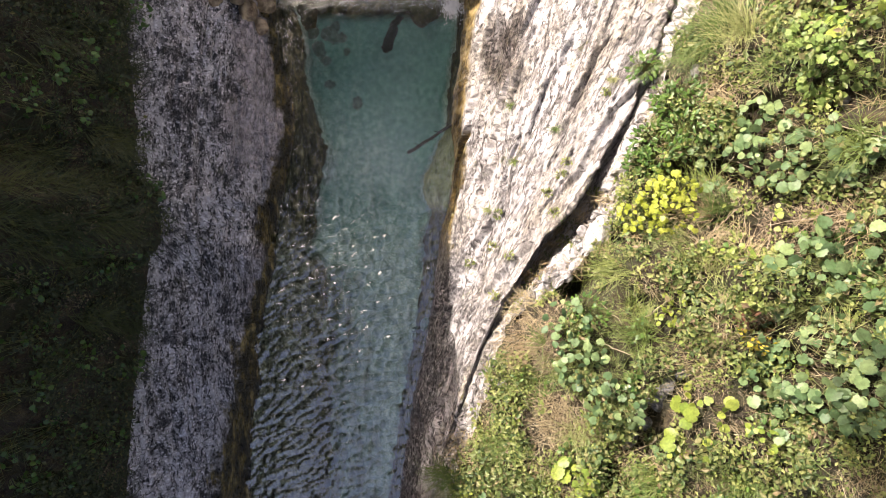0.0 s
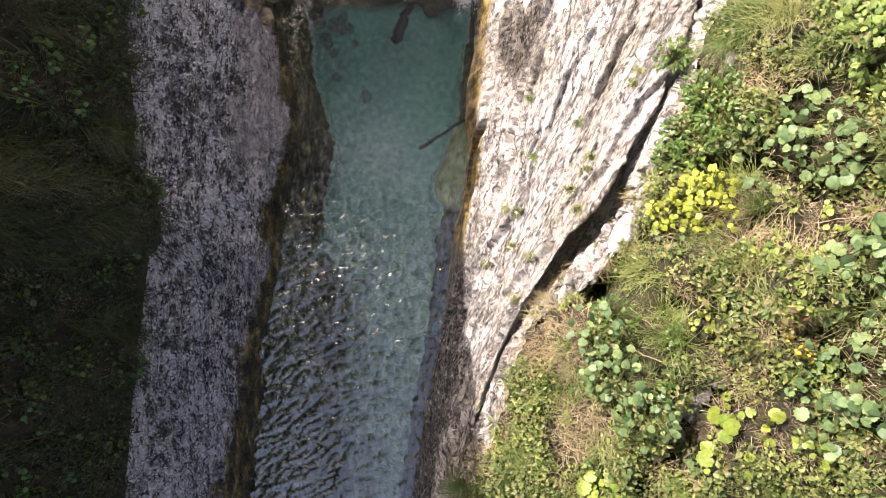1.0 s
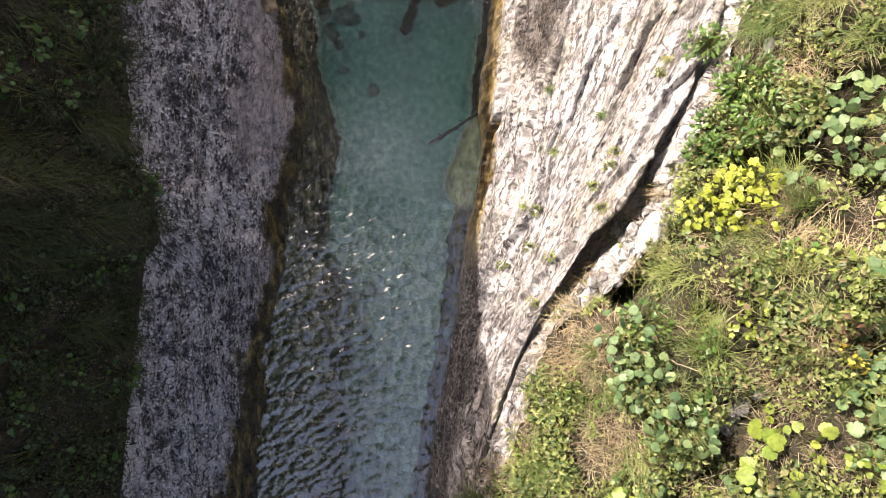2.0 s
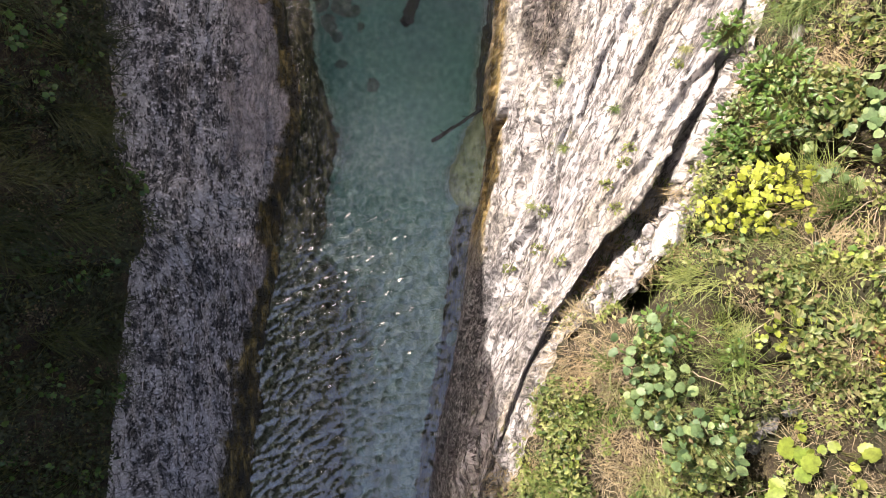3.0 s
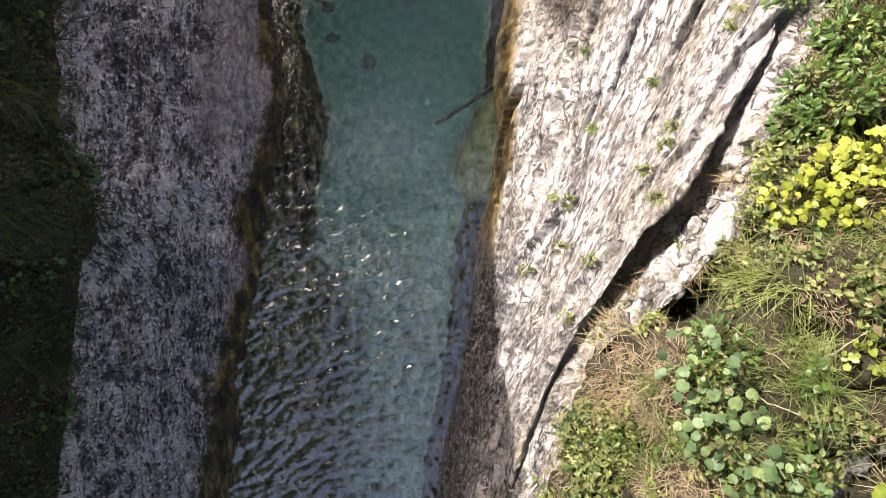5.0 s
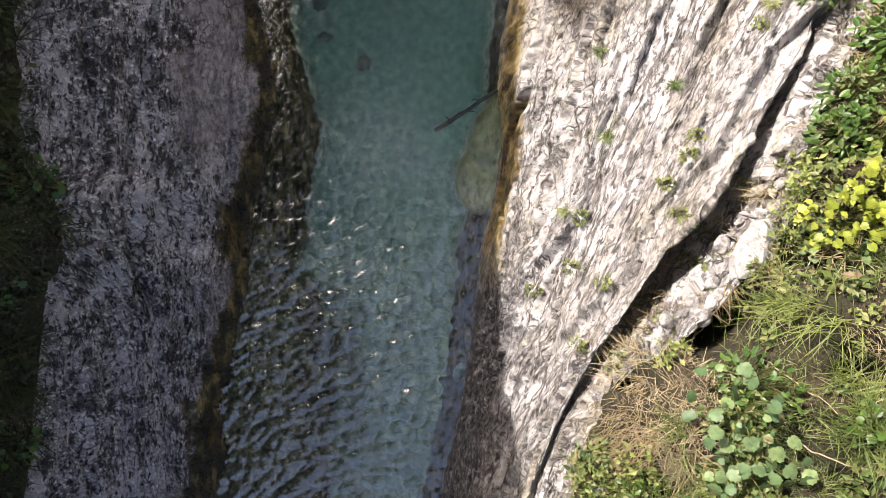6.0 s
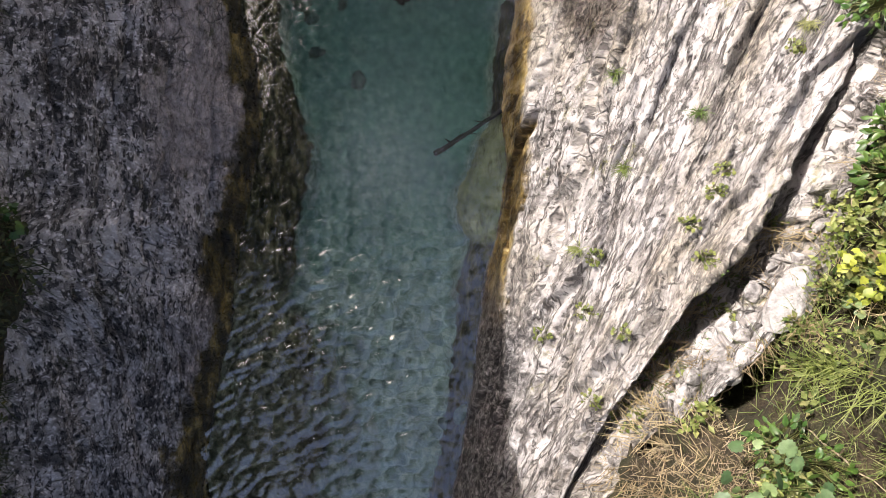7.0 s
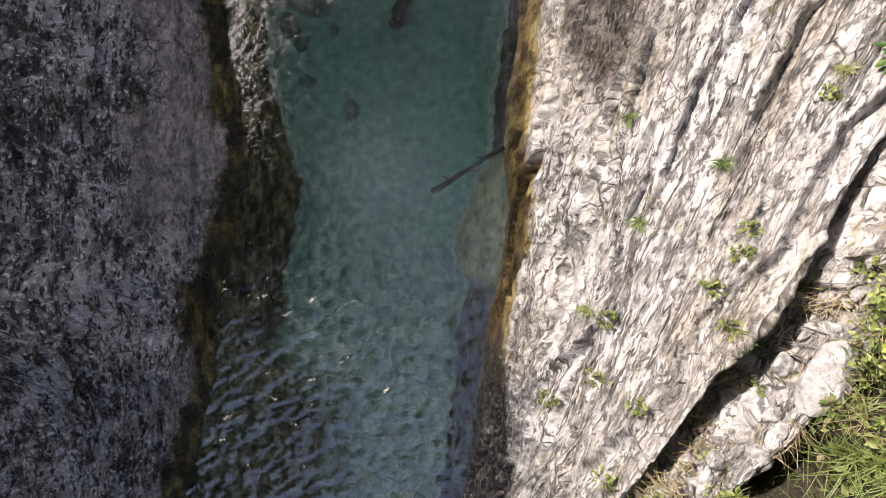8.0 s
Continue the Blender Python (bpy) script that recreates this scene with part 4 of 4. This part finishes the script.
# more small plants and tufts spread over the slope
spread_rnd = random.Random(77)
KINDS = [("herb", DARK, 0.06, "small dark green herb on the slope"), ("young_coltsfoot", COLTSFOOT, 0.06, "young coltsfoot with small round leaves"),
         ("herb", BRAMBLE, 0.055, "low bramble with lobed green leaves"), ("herb", PALE, 0.05, "pale yellow-green herb on the slope")]
for i in range(170):
    y = spread_rnd.uniform(-3.2, 3.0)
    x = float(np.interp(y, ys, edge_e)) + spread_rnd.uniform(0.1, 2.6)
    if hollow(x, y) > 0.12:
        continue
    if i % 2:
        grass_tuft(x, y, 50, spread_rnd.uniform(0.18, 0.34), STRAW_TUFT if i % 3 == 0 else GRASS_TUFT, "dry grass tuft among herbs" if i % 3 == 0 else "green grass tuft among herbs", 1500 + i, 0.8, (spread_rnd.uniform(-1, 0.6), spread_rnd.uniform(-0.9, 0.9)), 0.07)
    else:
        name, data, size, label = KINDS[(i // 2) % 4]
        leafy_plant(name, data, x, y, 24, size, spread_rnd.uniform(0.09, 0.15), spread_rnd.uniform(0.12, 0.25), label, 1700 + i, "small herbs on the slope")

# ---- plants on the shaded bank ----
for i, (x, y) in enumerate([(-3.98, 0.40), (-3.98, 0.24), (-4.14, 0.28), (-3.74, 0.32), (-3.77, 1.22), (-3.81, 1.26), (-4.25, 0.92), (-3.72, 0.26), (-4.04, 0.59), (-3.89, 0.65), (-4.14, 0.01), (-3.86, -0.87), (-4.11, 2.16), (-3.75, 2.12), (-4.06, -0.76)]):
    grass_tuft(x, y, 110, 0.48, GRASS_SHADED, "long drooping grass tuft on the shaded bank, shade put into its colour", 800 + i, 0.9, (1.2, -0.4 + 0.5 * math.sin(i)), 0.12)
for i, (x, y) in enumerate([(-4.00, 1.42), (-3.84, 1.88), (-3.99, 2.10), (-4.09, 1.82), (-4.16, 1.53), (-3.91, 2.45), (-3.51, 0.66), (-3.70, 2.81), (-4.35, -0.34), (-4.31, -0.95), (-4.15, -1.25), (-4.32, -1.50), (-4.33, -2.02), (-4.04, -2.26), (-3.87, -1.37), (-3.96, -0.18), (-4.51, -2.35), (-4.37, -2.57), (-3.77, -0.06)]):
    leafy_plant("bramble", BRAMBLE, x, y, 40, 0.055, 0.2, 0.16, "low dark green bramble on the shaded bank", 900 + i, "brambles on the shaded bank")

# ---- plants and stones on the sunlit rock ----
for i, (x, y) in enumerate([(1.35, 1.44), (0.85, 1.79), (0.58, 0.49), (1.97, 1.97), (0.88, 1.08)]):
    grass_tuft(x, y, 50, 0.13, GRASS_TUFT, "small grass tuft rooted in a rock crack", 1000 + i, 0.7, (-0.3, -0.8), 0.025, "grass tufts on the rock")
SMALL_LEAF = leaf_data("round", "rock_herb_leaf", LEAF_CRACK)
for i, (x, y) in enumerate([(1.89, 1.82), (1.45, 1.01), (1.22, 0.66), (1.29, 0.43), (0.61, -0.57), (0.80, -0.08), (1.80, 0.67), (1.37, 0.87), (0.68, 0.43), (0.35, -0.18), (2.03, 0.79), (0.61, 0.03)]):
    leafy_plant("rock_herb", SMALL_LEAF, x, y, 26, 0.024, 0.06, 0.04, "small green herb growing in a rock crack", 1100 + i, "herbs on the rock")


def set_stone(name, size, x, y, sunk, material, label, category, seed, turn=0, group=""):
    bm = stone(size, seed)
    ob = part(name, bm, material)
    ob.matrix_world = pose(x, y, height(x, y) + size[2] * 0.7 - sunk, 0, -25, turn)
    return tagged(ob, label, category, group)


for x, y in [(1.75, 0.16)]:
    set_stone("boulder", (0.15, 0.25, 0.17), x, y, 0.04, STONE_WHITE, "smooth white limestone boulder beside the crevice", "boulder", 5, -30)
for i, (x, y) in enumerate([(1.55, -0.17), (1.41, -0.30), (1.35, -0.23), (1.54, -0.08), (1.21, -0.33), (1.65, 0.21), (1.87, 0.41)]):
    set_stone("stone", (0.06 + 0.02 * (i % 3), 0.09, 0.07), x, y, 0.075, STONE, "angular pale limestone block beside the crevice", "stone", 20 + i, 40 * i - 30, "stones beside the crevice")
for i, (x, y) in enumerate([(2.62, 1.85), (0.68, -1.55), (3.41, 1.26)]):
    set_stone("stone", (0.06, 0.07, 0.05), x, y, -0.02, STONE, "pale stone lying in the grass", "stone", 40 + i, 50 * i, "stones in the grass")

block_rnd = random.Random(9)
for i in range(9):
    y = block_rnd.uniform(-0.55, 1.5)
    c0, c1 = float(np.interp(y, ys, crest)), float(np.interp(y, ys, edge_e))
    x = c0 + (c1 - c0) * block_rnd.uniform(0.5, 1.0)
    w = block_rnd.uniform(0.025, 0.06)
    set_stone("stone", (w, w * block_rnd.uniform(1.5, 2.6), w), x, y, 0.75 * w, STONE, "angular pale limestone block beside the crevice", "stone", 120 + i, block_rnd.uniform(-50, -10), "stones beside the crevice")
for i, (x, y) in enumerate([(1.60, -0.12), (1.48, -0.20), (1.64, 0.40), (1.36, 0.05), (1.87, 0.59), (1.22, -0.21), (1.07, -0.36), (1.44, 0.22), (0.95, -0.52), (1.77, 0.20)]):
    grass_tuft(x, y, 60, 0.2, STRAW_TUFT, "withered grass tuft between the crevice's stones", 1900 + i, 0.9, (0.5 * math.sin(3 * i), -0.4), 0.08)
for i, (x, y) in enumerate([(1.27, -0.10), (1.15, -0.27), (1.02, -0.43), (1.46, 0.09), (1.43, 0.30), (0.89, -0.59), (1.57, 0.30), (0.82, -0.69)]):
    leafy_plant("moss_cushion", SMALL_LEAF if i % 2 else leaf_data("oval", "moss_leaf", LEAF_DARK), x, y, 30, 0.026, 0.08, 0.03, "low mossy green herbs between the crevice's stones", 1950 + i, "herbs by the crevice")
for i, (x, y) in enumerate([(2.25, -1.36), (2.18, -1.57), (2.07, -1.80), (2.34, -1.19), (1.98, -2.03), (2.11, -1.69), (2.22, -1.46)]):
    set_stone("stone", (0.08, 0.12, 0.09), x, y, -0.08, STONE_GULLY, "dark wet stone in the gully", "stone", 160 + i, 40 * i, "stones in the gully")

for i, (x, y, w) in enumerate([(-2.72, 3.3, 0.2), (-2.56, 3.12, 0.13), (-2.88, 3.5, 0.2), (-2.58, 3.46, 0.16), (-3.05, 3.3, 0.12)]):
    set_stone("stone", (w, w * 1.3, w * 0.8), x, y, 0.5 * w, STONE_OCHRE, "ochre-stained block on the bank's edge", "stone", 180 + i, 30 * i, "ochre blocks at the pool's head")

# ---- in the pool ----
for i, (x, y, s) in enumerate([(-1.32, 2.26, 0.1), (-1.77, 3.3, 0.14), (-1.59, 3.25, 0.1), (-1.9, 3.08, 0.12), (-2.02, 3.34, 0.13), (-1.68, 3.43, 0.1),
                               (-1.81, 2.9, 0.09), (-0.25, -1.1, 0.1), (-0.4, -1.25, 0.08), (-1.75, 2.55, 0.08), (-1.5, 3.05, 0.07)]):
    set_stone("drowned_stone", (s, s * 1.2, s * 0.7), x, y, 0.04, STONE_WET, "dark stone on the stream bed, the water's tint in its colour", "stone", 60 + i, 70 * i, "stones in the pool")


for i, (x, y, w) in enumerate([(-2.12, 3.55, 0.24), (-1.9, 3.78, 0.22), (-0.28, 3.66, 0.3), (-0.62, 3.82, 0.24)]):
    bm = stone((w, w * 0.8, 0.4), 230 + i)
    ob = part("drowned_boulder", bm, STONE_OLIVE)
    ob.matrix_world = pose(x, y, height(x, y) + 0.1, 0, 0, 60 * i)
    tagged(ob, "olive algae-covered boulder below the small fall", "boulder", "boulders below the fall")


def branch(name, a, b, r0, r1, material, label, bend=0.05, seed=0, twigs=0):
    """A bent, knotted stick from a to b, with short side twigs as parts."""
    rnd = random.Random(seed)
    a, b = Vector(a), Vector(b)
    n = 9
    pts = [a.lerp(b, i / (n - 1)) - a + Vector((rnd.gauss(0, bend), rnd.gauss(0, bend), rnd.gauss(0, bend * 0.4))) * (b - a).length * 0.35 for i in range(n)]
    bm = bmesh.new()
    tube(bm, pts, [(r0 + (r1 - r0) * i / (n - 1)) * rnd.uniform(0.8, 1.25) for i in range(n)], 7)
    ob = part(name, bm, material)
    ob.location = a
    tagged(ob, label, "branch")
    for k in range(twigs):
        p = pts[2 + (k * 2) % 6]
        way = Vector((rnd.uniform(-1, 1), rnd.uniform(-1, 1), rnd.uniform(0, 0.6))).normalized()
        tb = bmesh.new()
        tube(tb, [p, p + way * 0.05, p + way * 0.1 + Vector((0, 0, 0.01))], [r1 * 0.6, r1 * 0.45, r1 * 0.25], 4)
        part("twig", tb, material, ob)
    return ob


branch("branch", (-0.52, 1.42, -0.22), (0.12, 1.80, 0.03), 0.024, 0.017, LOG, "thin dark branch lying in the pool against the rock", 0.015, 3, 4)
stalk_rnd = random.Random(55)
for i in range(26):
    y = stalk_rnd.uniform(-2.6, 2.4)
    x = float(np.interp(y, ys, edge_e)) + stalk_rnd.uniform(0.0, 1.7)
    a, long = stalk_rnd.uniform(0, math.tau), stalk_rnd.uniform(0.18, 0.42)
    x1, y1 = x + long * math.cos(a), y + long * math.sin(a)
    branch("dry_stalk", (x, y, height(x, y) + 0.05), (x1, y1, height(x1, y1) + stalk_rnd.uniform(0.12, 0.25)), 0.005, 0.003, TWIG, "thin bleached stalk lying over the herbs", 0.04, 300 + i)
branch("sunken_log", (-0.9, 3.02, -0.7), (-0.66, 3.5, -0.42), 0.085, 0.05, LOG, "short dark waterlogged log in the pool", 0.07, 8, 6)


# ---- unseen trees on both rims: a small one shades the rock, tall ones are added to darken the water's reflection ----
def unseen_tree(x, y, tall, crown_at, crown_size, leaves, leaf, seed, label, limbs=26):
    """A tapered trunk, limbs into the crown, and a crown of many leaf clumps with gaps."""
    rnd = random.Random(seed)
    z = height(x, y)
    tree = new("tree")
    tree.location = (x, y, z)
    tagged(tree, label, "tree", "trees over the gorge")
    heart = Vector(crown_at) - Vector((x, y, z))
    trunk = [Vector((0, 0, -0.3)).lerp(heart, f) + Vector((0.05 * math.sin(9 * f), 0.05 * math.cos(7 * f), 0)) * tall * 0.2 for f in (0, 0.2, 0.4, 0.6, 0.8, 1.0)]
    bm = bmesh.new()
    tube(bm, trunk, [0.02 * tall * (1 - 0.13 * i) for i in range(6)], 8)
    part("trunk", bm, BARK, tree)
    tips = []
    for k in range(limbs):
        base = trunk[3 + k % 3]
        way = Vector((rnd.gauss(0, 1), rnd.gauss(0, 1), rnd.gauss(0.2, 0.7))).normalized()
        end = heart + Vector((way.x * crown_size[0], way.y * crown_size[1], way.z * crown_size[2])) * rnd.uniform(0.65, 1.0)
        lb = bmesh.new()
        tube(lb, [base, base.lerp(end, 0.5) + Vector((0, 0, 0.05 * tall)), end], [0.007 * tall, 0.0045 * tall, 0.0015 * tall], 5)
        part("limb", lb, BARK, tree)
        tips += [base.lerp(end, f) for f in (0.45, 0.65, 0.85, 1.0)]
    gen = np.random.default_rng(seed)
    c = np.repeat(np.array([tuple(q) for q in tips]), leaves, 0)
    at = c + gen.normal(0, 1, c.shape) * 0.10 * np.array(crown_size)
    face = unit(gen.normal(0, 0.7, c.shape) + np.array([0, 0, 1.0]))
    way = unit(np.cross(face, gen.normal(0, 1, c.shape)))
    # Leaf colour darkened so the crown reflects as a shaded underside.
    crown = scatter("crown", HERB_SHAPE, HERB_FACES, at, leaf * gen.uniform(0.6, 1.4, len(c)), face, way, LEAF_SHADED, "", "")
    crown.parent = tree
    return tree


unseen_tree(-6.1, 8.6, 1.6, (-6.0, 8.6, 8.5), (0.45, 0.55, 0.4), 20, 0.08, 31, "small leafy tree on the western rim")
# Tall crowns out of view, added only to pattern what the water reflects.
unseen_tree(-9.2, 1.0, 11, (-7.4, 3.6, 15.5), (2.4, 3.0, 2.0), 42, 0.30, 32, "unseen tall broad-crowned tree over the gorge, added for dark reflections")
unseen_tree(-8.6, 2.4, 11, (-4.0, 5.8, 15.5), (2.6, 3.9, 1.8), 48, 0.30, 33, "unseen tall tree over the stream above the pool, added for dark reflections")
unseen_tree(7.0, 9.0, 10, (0.6, 6.2, 15.8), (3.2, 3.9, 1.8), 48, 0.30, 36, "unseen tall tree leaning from the eastern side, added for dark reflections")
unseen_tree(-9.4, 16.0, 15, (-8.2, 13.0, 22.0), (2.8, 3.0, 1.8), 48, 0.35, 40, "unseen tall broad-crowned tree over the gorge, added for dark reflections")
unseen_tree(-9.0, -3.6, 11, (-7.3, -0.9, 15.8), (2.3, 3.0, 1.9), 42, 0.30, 34, "unseen tall broad-crowned tree over the gorge, added for dark reflections")
unseen_tree(-9.4, -8.0, 11, (-3.6, -2.4, 15.6), (1.3, 1.3, 1.0), 80, 0.24, 37, "unseen tall slender tree over the stream, added for ripple contrast", 20)
unseen_tree(7.2, 12.5, 11, (-1.8, 10.2, 17.0), (3.0, 2.3, 1.5), 48, 0.33, 41, "unseen tall tree leaning from the eastern side, added for dark reflections")
unseen_tree(7.4, -2.0, 10, (-0.9, -0.7, 16.0), (1.1, 1.1, 0.9), 70, 0.24, 42, "unseen tall slender tree over the stream, added for ripple contrast", 18)
unseen_tree(7.2, 2.4, 10, (-2.4, 1.3, 16.6), (1.1, 1.2, 0.9), 70, 0.24, 43, "unseen tall slender tree over the stream, added for ripple contrast", 18)
unseen_tree(-10.0, -4.5, 11, (-6.2, -4.6, 15.6), (1.6, 3.2, 1.6), 40, 0.3, 44, "unseen tall broad-crowned tree over the gorge, added for dark reflections")
unseen_tree(-10.2, 3.0, 11, (-4.9, 0.9, 15.3), (1.6, 3.0, 1.4), 50, 0.3, 45, "unseen tall broad-crowned tree over the gorge, added for dark reflections")
unseen_tree(7.4, 15.0, 12, (-4.8, 10.4, 16.4), (2.0, 2.4, 1.4), 50, 0.3, 47, "unseen tall tree leaning from the eastern side, added for dark reflections")
unseen_tree(7.6, -7.0, 11, (-3.0, -5.0, 16.0), (2.3, 3.0, 1.0), 6, 0.3, 48, "unseen tall thinly leaved tree over the stream, added for ripple contrast", 30)
unseen_tree(7.6, 17.5, 13, (-6.3, 7.6, 17.2), (1.8, 2.2, 1.3), 50, 0.3, 49, "unseen tall tree leaning from the eastern side, added for dark reflections")
unseen_tree(-9.0, -6.8, 11, (-7.6, -6.2, 15.5), (2.4, 3.2, 2.0), 42, 0.30, 35, "unseen tall broad-crowned tree over the gorge, added for dark reflections")


# ---- the small fall at the head of the pool ----
fall = bmesh.new()
steps_y = [4.12, 4.02, 3.92, 3.84, 3.78, 3.74, 3.71, 3.69]
steps_z = [0.96, 0.96, 0.93, 0.82, 0.64, 0.42, 0.2, 0.0]
grid = []
for i in range(9):
    x = 0.0 + 0.3 * i / 8
    grid.append([fall.verts.new((x + 0.02 * math.sin(5 * k + i), y + 0.03 * math.sin(2.3 * i + k), z + 0.015 * math.sin(4 * i))) for k, (y, z) in enumerate(zip(steps_y, steps_z))])
for a, c in zip(grid, grid[1:]):
    for k in range(7):
        fall.faces.new((a[k], c[k], c[k + 1], a[k + 1]))
bmesh.ops.solidify(fall, geom=fall.faces[:], thickness=0.03)
tagged(part("waterfall", fall, FOAM), "small white cascade falling into the pool", "waterfall")
gen = np.random.default_rng(5)
n_foam = 1500
spread_at = np.abs(gen.normal(0, 0.10, n_foam))
ang = gen.uniform(0, math.tau, n_foam)
at = np.stack([0.14 + spread_at * np.cos(ang) * 0.9, 3.52 + spread_at * np.sin(ang), gen.uniform(0.0, 0.02, n_foam)], -1)
BUBBLE = [(1, 0, 0), (-1, 0, 0), (0, 1, 0), (0, -1, 0), (0, 0, 0.7), (0, 0, -0.7)]
BUBBLE_FACES = [(0, 2, 4), (2, 1, 4), (1, 3, 4), (3, 0, 4), (2, 0, 5), (1, 2, 5), (3, 1, 5), (0, 3, 5)]
flat = np.repeat(np.array([[0.0, 0.0, 1.0]]), n_foam, 0)
scatter("foam", BUBBLE, BUBBLE_FACES, at, gen.uniform(0.004, 0.012, n_foam), flat, unit(np.stack([np.cos(ang), np.sin(ang), 0 * ang], -1)), FOAM, "white foam below the small fall", "foam")
